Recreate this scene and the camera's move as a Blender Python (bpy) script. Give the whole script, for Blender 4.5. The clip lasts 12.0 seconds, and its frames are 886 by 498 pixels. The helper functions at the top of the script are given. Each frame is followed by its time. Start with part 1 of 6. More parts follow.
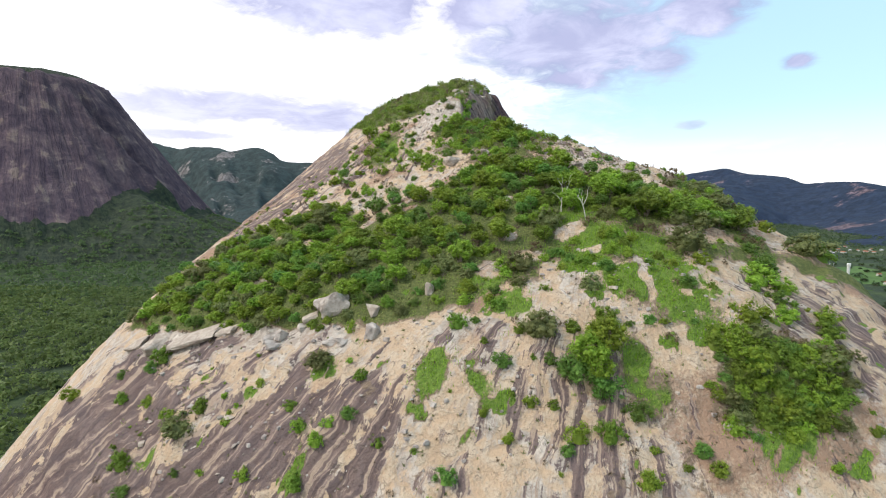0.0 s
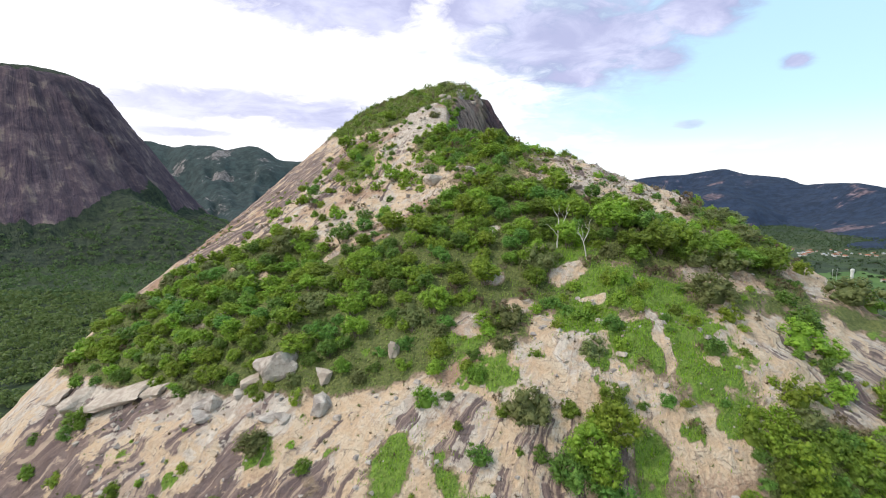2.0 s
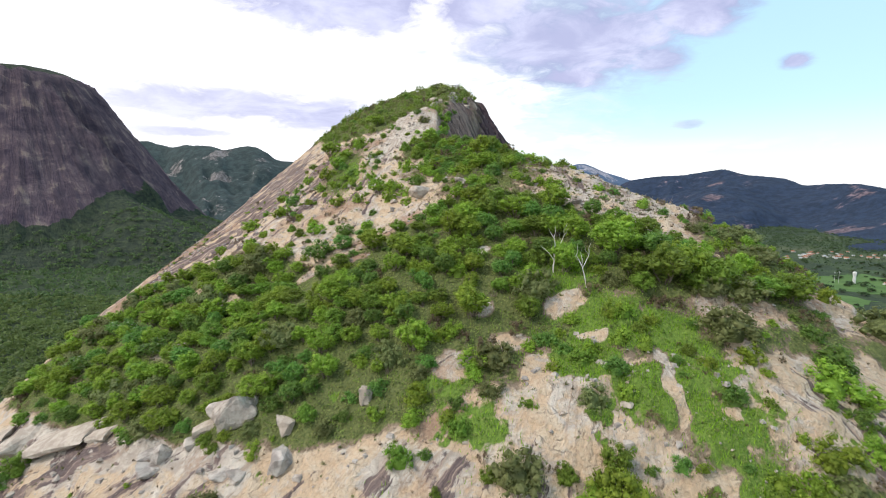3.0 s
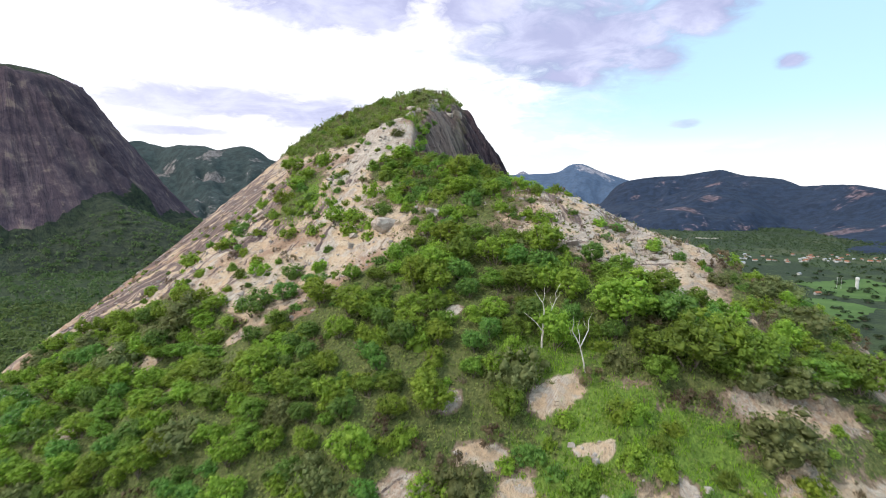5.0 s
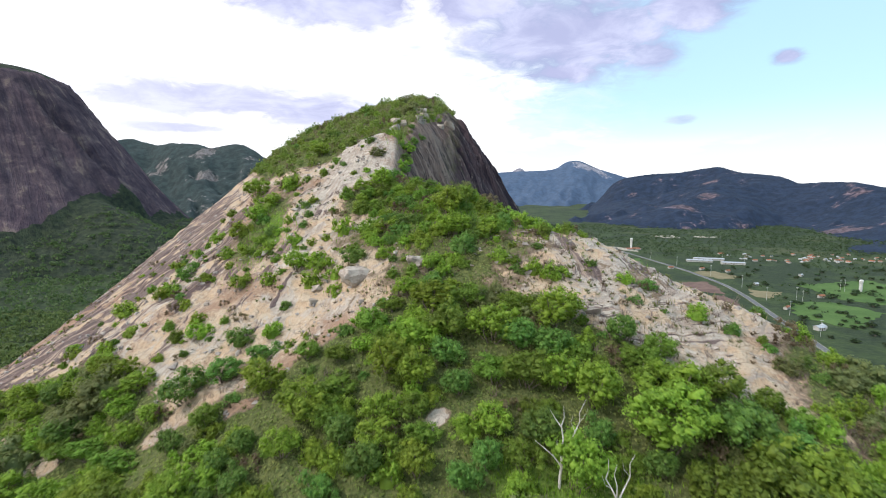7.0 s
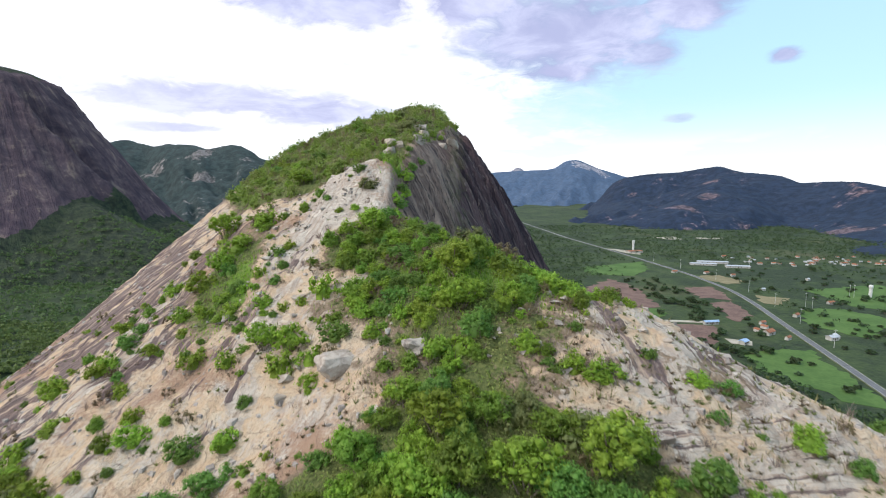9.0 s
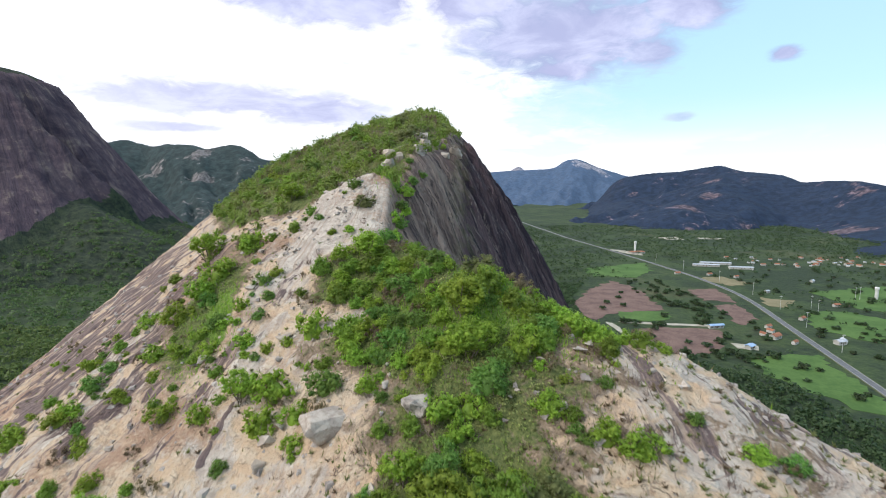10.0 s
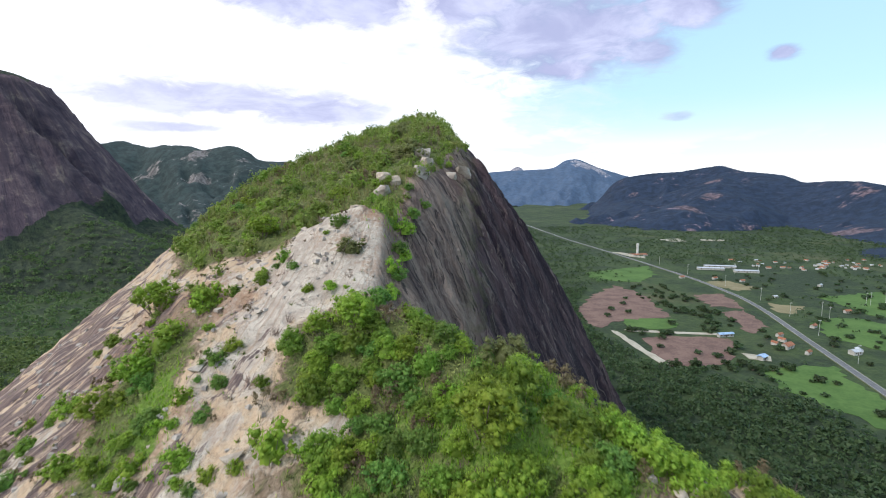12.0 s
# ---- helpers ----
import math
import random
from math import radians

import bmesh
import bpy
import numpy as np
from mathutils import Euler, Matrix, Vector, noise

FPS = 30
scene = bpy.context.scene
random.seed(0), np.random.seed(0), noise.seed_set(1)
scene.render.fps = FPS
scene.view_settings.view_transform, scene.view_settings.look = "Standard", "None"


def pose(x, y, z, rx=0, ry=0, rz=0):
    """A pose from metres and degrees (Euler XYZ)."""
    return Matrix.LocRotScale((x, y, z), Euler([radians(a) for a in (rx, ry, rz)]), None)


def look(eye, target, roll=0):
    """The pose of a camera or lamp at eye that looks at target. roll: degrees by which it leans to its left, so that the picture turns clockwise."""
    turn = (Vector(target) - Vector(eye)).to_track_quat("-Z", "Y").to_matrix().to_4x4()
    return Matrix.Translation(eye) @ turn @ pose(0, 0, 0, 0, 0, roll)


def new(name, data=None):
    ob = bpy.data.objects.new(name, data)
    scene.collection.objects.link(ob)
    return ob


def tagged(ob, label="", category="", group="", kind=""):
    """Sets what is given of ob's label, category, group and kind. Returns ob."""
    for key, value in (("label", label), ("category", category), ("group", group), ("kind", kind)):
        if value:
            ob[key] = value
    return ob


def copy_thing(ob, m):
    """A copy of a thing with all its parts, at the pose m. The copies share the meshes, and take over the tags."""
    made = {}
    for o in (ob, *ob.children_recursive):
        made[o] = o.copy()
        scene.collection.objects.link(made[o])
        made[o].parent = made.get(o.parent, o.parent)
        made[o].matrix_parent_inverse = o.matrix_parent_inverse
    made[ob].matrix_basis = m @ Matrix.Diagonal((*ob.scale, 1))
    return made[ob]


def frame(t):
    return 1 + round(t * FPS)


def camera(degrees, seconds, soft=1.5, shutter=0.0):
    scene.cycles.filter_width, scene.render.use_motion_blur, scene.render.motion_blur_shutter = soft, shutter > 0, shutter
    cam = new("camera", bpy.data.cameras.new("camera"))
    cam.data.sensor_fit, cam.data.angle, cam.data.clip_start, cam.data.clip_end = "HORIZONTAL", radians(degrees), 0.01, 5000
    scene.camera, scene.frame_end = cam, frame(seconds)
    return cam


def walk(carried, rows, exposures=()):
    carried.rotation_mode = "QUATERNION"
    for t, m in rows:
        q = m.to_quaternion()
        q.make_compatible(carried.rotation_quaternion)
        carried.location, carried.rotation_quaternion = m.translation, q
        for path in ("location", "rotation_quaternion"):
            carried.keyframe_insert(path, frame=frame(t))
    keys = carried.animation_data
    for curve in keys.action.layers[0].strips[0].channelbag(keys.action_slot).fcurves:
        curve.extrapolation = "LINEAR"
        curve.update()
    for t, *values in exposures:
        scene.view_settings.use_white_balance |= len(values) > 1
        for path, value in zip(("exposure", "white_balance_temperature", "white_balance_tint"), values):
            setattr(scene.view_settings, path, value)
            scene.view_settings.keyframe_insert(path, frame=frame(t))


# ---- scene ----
# The camera: a drone that climbs along the hill's front towards the summit.
cam = camera(84.0, 12.0, soft=1.0, shutter=0.5)
PATH = [  # seconds, x, y, z, turn about x, y and z
    (0.0, -0.00, 0.00, 84.00, 83.20, -0.00, 0.00),
    (0.5, 0.72, 2.98, 85.03, 83.14, -0.13, -0.02),
    (1.0, 1.46, 5.93, 85.94, 83.14, -0.18, -0.07),
    (1.5, 2.26, 9.10, 86.97, 83.07, -0.20, -0.15),
    (2.0, 3.07, 12.25, 87.99, 83.01, -0.20, -0.18),
    (2.5, 3.95, 15.63, 88.99, 83.00, -0.23, -0.24),
    (3.0, 4.89, 18.88, 89.96, 82.99, -0.23, -0.26),
    (5.0, 8.48, 32.09, 94.08, 82.90, -0.26, -0.57),
    (5.5, 9.05, 35.31, 95.28, 82.79, -0.23, -0.65),
    (6.0, 9.42, 38.36, 96.32, 82.70, -0.24, -0.74),
    (6.5, 9.68, 41.64, 97.46, 82.57, -0.17, -0.89),
    (7.0, 9.78, 44.79, 98.62, 82.51, -0.12, -0.98),
    (9.0, 9.35, 57.36, 103.21, 82.41, 0.06, -1.15),
    (9.5, 9.19, 60.36, 104.36, 82.31, 0.12, -1.14),
    (10.0, 9.06, 63.22, 105.22, 82.31, 0.14, -1.14),
    (10.5, 8.89, 66.35, 106.08, 82.27, 0.16, -1.16),
    (11.0, 8.73, 69.38, 106.88, 82.25, 0.19, -1.21),
    (11.5, 8.58, 72.53, 107.70, 82.23, 0.21, -1.27),
    (12.0, 8.45, 75.70, 108.46, 82.28, 0.25, -1.28),
]
walk(cam, [(t, pose(x, y, z, rx, ry, rz)) for t, x, y, z, rx, ry, rz in PATH],
     exposures=((0.0, 0.0, 6500, 10), (5.0, 0.0, 6450, 10), (12.0, -0.06, 6250, 10)))

# ---------------------------------------------------------------- sky and sun
SUN_ELEVATION, SUN_ROTATION = radians(47), radians(244)


def math_node(nt, op, a, b=None, c=None, clamp=False):
    n = nt.nodes.new("ShaderNodeMath")
    n.operation, n.use_clamp = op, clamp
    for i, v in enumerate((a, b, c)):
        if v is None:
            continue
        if isinstance(v, (int, float)):
            n.inputs[i].default_value = v
        else:
            nt.links.new(v, n.inputs[i])
    return n.outputs[0]


def mix_node(nt, factor, a, b, blend="MIX"):
    n = nt.nodes.new("ShaderNodeMix")
    n.data_type, n.blend_type, n.clamp_factor = "RGBA", blend, True
    for socket, v in ((n.inputs[0], factor), (n.inputs[6], a), (n.inputs[7], b)):
        if isinstance(v, (int, float)):
            socket.default_value = v
        elif isinstance(v, tuple):
            socket.default_value = (*v, 1) if len(v) == 3 else v
        else:
            nt.links.new(v, socket)
    return n.outputs[2]


def noise_node(nt, vector, scale, detail=4.0, rough=0.55, distortion=0.0, colour=False):
    n = nt.nodes.new("ShaderNodeTexNoise")
    n.inputs["Scale"].default_value, n.inputs["Detail"].default_value = scale, detail
    n.inputs["Roughness"].default_value, n.inputs["Distortion"].default_value = rough, distortion
    if vector is not None:
        nt.links.new(vector, n.inputs["Vector"])
    return n.outputs["Color" if colour else "Fac"]


def ramp_node(nt, factor, low, high, smooth=True):
    """0 below low, 1 above high."""
    n = nt.nodes.new("ShaderNodeMapRange")
    n.interpolation_type = "SMOOTHSTEP" if smooth else "LINEAR"
    n.inputs["From Min"].default_value, n.inputs["From Max"].default_value = low, high
    nt.links.new(factor, n.inputs["Value"])
    return n.outputs["Result"]


def vector_scale(nt, vector, sx, sy, sz):
    n = nt.nodes.new("ShaderNodeVectorMath")
    n.operation = "MULTIPLY"
    n.inputs[1].default_value = (sx, sy, sz)
    nt.links.new(vector, n.inputs[0])
    return n.outputs[0]


def build_sky():
    world = bpy.data.worlds.new("sky")
    world.use_nodes = True
    scene.world = world
    nt = world.node_tree
    nt.nodes.clear()
    sky = nt.nodes.new("ShaderNodeTexSky")
    sky.sky_type, sky.sun_disc = "NISHITA", False
    sky.sun_elevation, sky.sun_rotation = SUN_ELEVATION, SUN_ROTATION
    sky.air_density, sky.dust_density = 1.0, 1.2
    way = nt.nodes.new("ShaderNodeTexCoord").outputs["Generated"]
    xyz = nt.nodes.new("ShaderNodeSeparateXYZ")
    nt.links.new(way, xyz.inputs[0])
    azimuth = math_node(nt, "ARCTAN2", xyz.outputs[0], xyz.outputs[1])
    height = math_node(nt, "ARCSINE", xyz.outputs[2])
    # cloud texture on a flat layer overhead, and a finer one in angles
    lift = math_node(nt, "ADD", math_node(nt, "MAXIMUM", xyz.outputs[2], 0.0), 0.22)
    flat = nt.nodes.new("ShaderNodeCombineXYZ")
    nt.links.new(math_node(nt, "DIVIDE", xyz.outputs[0], lift), flat.inputs[0])
    nt.links.new(math_node(nt, "DIVIDE", xyz.outputs[1], lift), flat.inputs[1])
    wide = noise_node(nt, flat.outputs[0], 1.1, 6, 0.55, 0.3)
    fine = noise_node(nt, flat.outputs[0], 3.4, 7, 0.6, 0.5)
    edge = math_node(nt, "MULTIPLY", math_node(nt, "SUBTRACT", math_node(nt, "ADD", math_node(nt, "MULTIPLY", fine, 0.6), math_node(nt, "MULTIPLY", noise_node(nt, flat.outputs[0], 8.0, 6, 0.62, 0.6), 0.4)), 0.5), 2.2)

    def bank(az, el, half_az, half_el, power=1.0):
        """A soft cloud bank round a direction, with a ragged edge."""
        a = math_node(nt, "DIVIDE", math_node(nt, "SUBTRACT", azimuth, radians(az)), radians(half_az))
        e = math_node(nt, "DIVIDE", math_node(nt, "SUBTRACT", height, radians(el)), radians(half_el))
        d = math_node(nt, "SQRT", math_node(nt, "ADD", math_node(nt, "MULTIPLY", a, a), math_node(nt, "MULTIPLY", e, e)))
        d = math_node(nt, "SUBTRACT", d, math_node(nt, "MULTIPLY", edge, 1.1))
        return math_node(nt, "MULTIPLY", math_node(nt, "SUBTRACT", 1.0, ramp_node(nt, d, 0.45, 1.3)), power)

    white = ramp_node(nt, math_node(nt, "ADD", wide, math_node(nt, "MULTIPLY", azimuth, -0.14)), 0.26, 0.50)
    low = math_node(nt, "MULTIPLY", math_node(nt, "SUBTRACT", 1.0, ramp_node(nt, height, 0.0, 0.17)), 0.75)
    white = math_node(nt, "MAXIMUM", white, low)
    east = ramp_node(nt, math_node(nt, "ADD", azimuth, math_node(nt, "MULTIPLY", edge, 0.25)), radians(2), radians(24))
    white = math_node(nt, "MULTIPLY", white, math_node(nt, "SUBTRACT", 1.0, math_node(nt, "MULTIPLY", math_node(nt, "MULTIPLY", east, ramp_node(nt, height, 0.03, 0.14)), 0.72)))
    banks = None
    for az, el, ha, he, power in ((-11.3, 19.7, 12.4, 3.5, 1.0), (4.1, 19.0, 6.2, 2.4, 0.9), (14.0, 15.5, 12.1, 4.7, 0.85), (26.5, 17.1, 5.0, 2.4, 0.85),
                                  (14.1, 12.0, 5.4, 1.3, 0.9), (23.1, 13.2, 3.3, 1.6, 0.75), (34.8, 11.7, 1.5, 0.8, 0.8), (-23.2, 8.6, 14.0, 2.1, 0.55),
                                  (-13.0, 7.9, 8.5, 2.0, 0.62), (-29.6, 13.0, 3.1, 0.5, 0.25), (26.3, 6.6, 1.5, 0.5, 0.5), (-27.1, 5.6, 5.5, 0.7, 0.5)):
        b = bank(az, el, ha, he, power)
        banks = b if banks is None else math_node(nt, "MAXIMUM", banks, b)
    grey = mix_node(nt, ramp_node(nt, fine, 0.35, 0.7), (0.43, 0.45, 0.66), (0.66, 0.68, 0.88))
    thin = mix_node(nt, math_node(nt, "MULTIPLY", east, ramp_node(nt, height, 0.02, 0.16)), (1.02, 1.02, 1.05), (0.62, 0.95, 1.16))
    cloud = mix_node(nt, math_node(nt, "MULTIPLY", banks, 1.5, clamp=True), thin, grey)
    cover = math_node(nt, "MAXIMUM", white, math_node(nt, "MULTIPLY", banks, 1.1), clamp=True)
    cover = math_node(nt, "MAXIMUM", cover, 0.55)
    clear, veil, both, out = (nt.nodes.new("ShaderNode" + k) for k in ("Background", "Background", "MixShader", "OutputWorld"))
    nt.links.new(sky.outputs[0], clear.inputs[0])
    clear.inputs[1].default_value = 0.15
    nt.links.new(cloud, veil.inputs[0])
    veil.inputs[1].default_value = 1.30
    nt.links.new(cover, both.inputs[0])
    nt.links.new(clear.outputs[0], both.inputs[1])
    nt.links.new(veil.outputs[0], both.inputs[2])
    nt.links.new(both.outputs[0], out.inputs[0])


build_sky()
sun_data = bpy.data.lights.new("sun", "SUN")
sun_data.energy, sun_data.angle, sun_data.color = 2.35, radians(7), (1.0, 0.97, 0.925)
sun = new("sun", sun_data)
# the sky's sun_rotation turns clockwise from +y, seen from above
sun_way = Vector((math.sin(SUN_ROTATION) * math.cos(SUN_ELEVATION), math.cos(SUN_ROTATION) * math.cos(SUN_ELEVATION), math.sin(SUN_ELEVATION)))
sun.matrix_world = look(sun_way * 400, (0, 0, 0))

# ---------------------------------------------------------------- materials
def material(name, rough=0.85):
    m = bpy.data.materials.new(name)
    m.use_nodes = True
    nt = m.node_tree
    shader = nt.nodes["Principled BSDF"]
    shader.inputs["Roughness"].default_value = rough
    shader.inputs["Specular IOR Level"].default_value = 0.25
    return m, nt, shader


def bump_to(nt, shader, height, strength, distance):
    n = nt.nodes.new("ShaderNodeBump")
    n.inputs["Strength"].default_value, n.inputs["Distance"].default_value = strength, distance
    nt.links.new(height, n.inputs["Height"])
    nt.links.new(n.outputs[0], shader.inputs["Normal"])


def place_of(nt):
    return nt.nodes.new("ShaderNodeNewGeometry").outputs["Position"]


def layer(nt, name):
    n = nt.nodes.new("ShaderNodeAttribute")
    n.attribute_name = name
    return n.outputs["Fac"]


def uv_of(nt, name):
    n = nt.nodes.new("ShaderNodeUVMap")
    n.uv_map = name
    return n.outputs[0]


def cracks(nt, vector, scale, width):
    """Thin dark lines between cells, 1 on the line."""
    n = nt.nodes.new("ShaderNodeTexVoronoi")
    n.feature = "DISTANCE_TO_EDGE"
    n.inputs["Scale"].default_value = scale
    nt.links.new(vector, n.inputs["Vector"])
    return math_node(nt, "SUBTRACT", 1.0, ramp_node(nt, n.outputs["Distance"], 0.0, width))


def rock_material():
    """Weathered granite: tan and pale skin, cracks, dark water streaks down the slope, soil and green where the cover is high."""
    m, nt, shader = material("hill_granite", 0.9)
    p, flow = place_of(nt), uv_of(nt, "flow")
    warp = nt.nodes.new("ShaderNodeVectorMath")
    warp.operation = "MULTIPLY_ADD"
    warp.inputs[1].default_value = (1.6, 1.6, 1.6)
    nt.links.new(noise_node(nt, p, 0.45, 4, 0.6, 0, True), warp.inputs[0])
    nt.links.new(p, warp.inputs[2])
    pw = warp.outputs[0]
    broad = noise_node(nt, p, 0.055, 5, 0.6)
    patch = noise_node(nt, pw, 0.26, 6, 0.66, 0.7)
    blot = noise_node(nt, pw, 0.75, 5, 0.62, 0.4)
    grain = noise_node(nt, p, 3.2, 6, 0.7)
    bend = nt.nodes.new("ShaderNodeVectorMath")
    bend.operation = "MULTIPLY_ADD"
    bend.inputs[1].default_value = (3.0, 6.0, 0.0)
    nt.links.new(noise_node(nt, p, 0.16, 4, 0.6, 0, True), bend.inputs[0])
    nt.links.new(flow, bend.inputs[2])
    streak = noise_node(nt, vector_scale(nt, bend.outputs[0], 0.36, 0.062, 1), 1.0, 7, 0.64, 0.5)
    thread = noise_node(nt, vector_scale(nt, bend.outputs[0], 1.7, 0.12, 1), 1.0, 5, 0.60, 0.2)
    crack = math_node(nt, "MULTIPLY", cracks(nt, vector_scale(nt, pw, 0.16, 0.42, 0.7), 1.0, 0.022), ramp_node(nt, blot, 0.46, 0.6))
    along = nt.nodes.new("ShaderNodeVectorMath")
    along.operation = "DOT_PRODUCT"
    along.inputs[1].default_value = (0.68, 0.73, 0.0)
    nt.links.new(pw, along.inputs[0])
    upright = nt.nodes.new("ShaderNodeSeparateXYZ")
    nt.links.new(p, upright.inputs[0])
    fall = nt.nodes.new("ShaderNodeCombineXYZ")
    nt.links.new(along.outputs["Value"], fall.inputs[0])
    nt.links.new(upright.outputs[2], fall.inputs[1])
    steep = noise_node(nt, vector_scale(nt, fall.outputs[0], 0.55, 0.055, 1), 1.0, 7, 0.70, 0.5)
    scratch = noise_node(nt, vector_scale(nt, fall.outputs[0], 1.25, 0.20, 1), 1.0, 6, 0.70, 0.9)
    wall = layer(nt, "cliff")
    tan = mix_node(nt, ramp_node(nt, blot, 0.38, 0.62), (0.54, 0.39, 0.258), (0.57, 0.455, 0.332))
    tan = mix_node(nt, math_node(nt, "MULTIPLY", ramp_node(nt, grain, 0.49, 0.68), 0.6), tan, (0.31, 0.225, 0.16))
    pale = mix_node(nt, ramp_node(nt, blot, 0.35, 0.65), (0.41, 0.345, 0.29), (0.60, 0.53, 0.45))
    pale = mix_node(nt, math_node(nt, "MULTIPLY", ramp_node(nt, thread, 0.50, 0.66), 0.4), pale, (0.28, 0.23, 0.205))
    pale = mix_node(nt, math_node(nt, "MULTIPLY", ramp_node(nt, grain, 0.56, 0.70), 0.5), pale, (0.24, 0.195, 0.175))
    skin = mix_node(nt, ramp_node(nt, math_node(nt, "ADD", patch, math_node(nt, "MULTIPLY", layer(nt, "pale"), 0.22)), 0.46, 0.58), tan, pale)
    skin = mix_node(nt, ramp_node(nt, math_node(nt, "ADD", broad, math_node(nt, "MULTIPLY", grain, 0.25)), 0.66, 0.76), skin, (0.34, 0.22, 0.15))
    stain = mix_node(nt, ramp_node(nt, thread, 0.38, 0.66), (0.088, 0.060, 0.062), (0.235, 0.165, 0.148))
    stain = mix_node(nt, math_node(nt, "MULTIPLY", ramp_node(nt, thread, 0.54, 0.62), 0.8), stain, (0.44, 0.335, 0.25))
    skin = mix_node(nt, math_node(nt, "MULTIPLY", ramp_node(nt, thread, 0.50, 0.66), 0.35), skin, (0.40, 0.28, 0.19))
    dark = math_node(nt, "ADD", math_node(nt, "ADD", math_node(nt, "ADD", math_node(nt, "MULTIPLY", streak, 0.95), math_node(nt, "MULTIPLY", thread, 0.16)), math_node(nt, "MULTIPLY", layer(nt, "stain"), 0.34)), math_node(nt, "MULTIPLY", patch, 0.62))
    dark = math_node(nt, "ADD", dark, math_node(nt, "MULTIPLY", blot, 0.20))
    skin = mix_node(nt, math_node(nt, "MULTIPLY", ramp_node(nt, dark, 1.125, 1.17), 0.92), skin, stain)
    # Cliff: the right side's shade is painted in as darker, purple rock.
    shaded = ramp_node(nt, math_node(nt, "ADD", layer(nt, "shaded"), math_node(nt, "MULTIPLY", math_node(nt, "SUBTRACT", steep, 0.5), 1.6)), 0.35, 0.65)
    lit_face = mix_node(nt, ramp_node(nt, steep, 0.40, 0.60), (0.128, 0.086, 0.080), (0.36, 0.262, 0.214))
    lit_face = mix_node(nt, math_node(nt, "MULTIPLY", ramp_node(nt, patch, 0.50, 0.62), 0.6), lit_face, (0.34, 0.265, 0.215))
    lit_face = mix_node(nt, math_node(nt, "MULTIPLY", ramp_node(nt, scratch, 0.47, 0.40), 0.85), lit_face, (0.045, 0.033, 0.035))
    shaded_face = mix_node(nt, ramp_node(nt, steep, 0.42, 0.62), (0.040, 0.026, 0.036), (0.145, 0.093, 0.098))
    shaded_face = mix_node(nt, math_node(nt, "MULTIPLY", ramp_node(nt, scratch, 0.55, 0.63), 0.75), shaded_face, (0.27, 0.205, 0.185))
    face = mix_node(nt, shaded, lit_face, shaded_face)
    seep = math_node(nt, "MULTIPLY", math_node(nt, "MULTIPLY", layer(nt, "shaded"), math_node(nt, "SUBTRACT", 1.0, layer(nt, "shaded"))), ramp_node(nt, blot, 0.42, 0.56))
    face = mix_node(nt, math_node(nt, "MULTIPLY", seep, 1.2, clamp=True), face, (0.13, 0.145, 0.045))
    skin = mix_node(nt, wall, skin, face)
    skin = mix_node(nt, math_node(nt, "MULTIPLY", crack, 0.55), skin, (0.16, 0.12, 0.10))
    moss = mix_node(nt, ramp_node(nt, grain, 0.3, 0.7), (0.10, 0.17, 0.028), (0.19, 0.28, 0.05))
    soil = mix_node(nt, ramp_node(nt, grain, 0.3, 0.7), (0.17, 0.12, 0.08), (0.32, 0.24, 0.17))
    cover = math_node(nt, "SUBTRACT", math_node(nt, "ADD", layer(nt, "cover"), math_node(nt, "MULTIPLY", math_node(nt, "SUBTRACT", math_node(nt, "ADD", blot, patch), 1.0), 0.7)), wall)
    skin = mix_node(nt, ramp_node(nt, cover, 0.34, 0.46), skin, soil)
    litter = mix_node(nt, ramp_node(nt, grain, 0.35, 0.65), (0.085, 0.105, 0.034), (0.165, 0.18, 0.060))
    skin = mix_node(nt, ramp_node(nt, cover, 0.48, 0.62), skin, litter)
    skin = mix_node(nt, ramp_node(nt, math_node(nt, "ADD", layer(nt, "grassy"), math_node(nt, "MULTIPLY", math_node(nt, "SUBTRACT", blot, 0.5), 0.9)), 0.30, 0.46), skin, moss)
    nt.links.new(skin, shader.inputs["Base Color"])
    rough = math_node(nt, "ADD", math_node(nt, "MULTIPLY", grain, 0.45), math_node(nt, "ADD", math_node(nt, "MULTIPLY", thread, 0.22), math_node(nt, "MULTIPLY", blot, 1.7)))
    rough = math_node(nt, "ADD", math_node(nt, "SUBTRACT", rough, math_node(nt, "MULTIPLY", crack, 0.2)), math_node(nt, "MULTIPLY", math_node(nt, "MULTIPLY", math_node(nt, "ADD", steep, scratch), wall), 2.6))
    bump_to(nt, shader, rough, 1.0, 0.45)
    return m


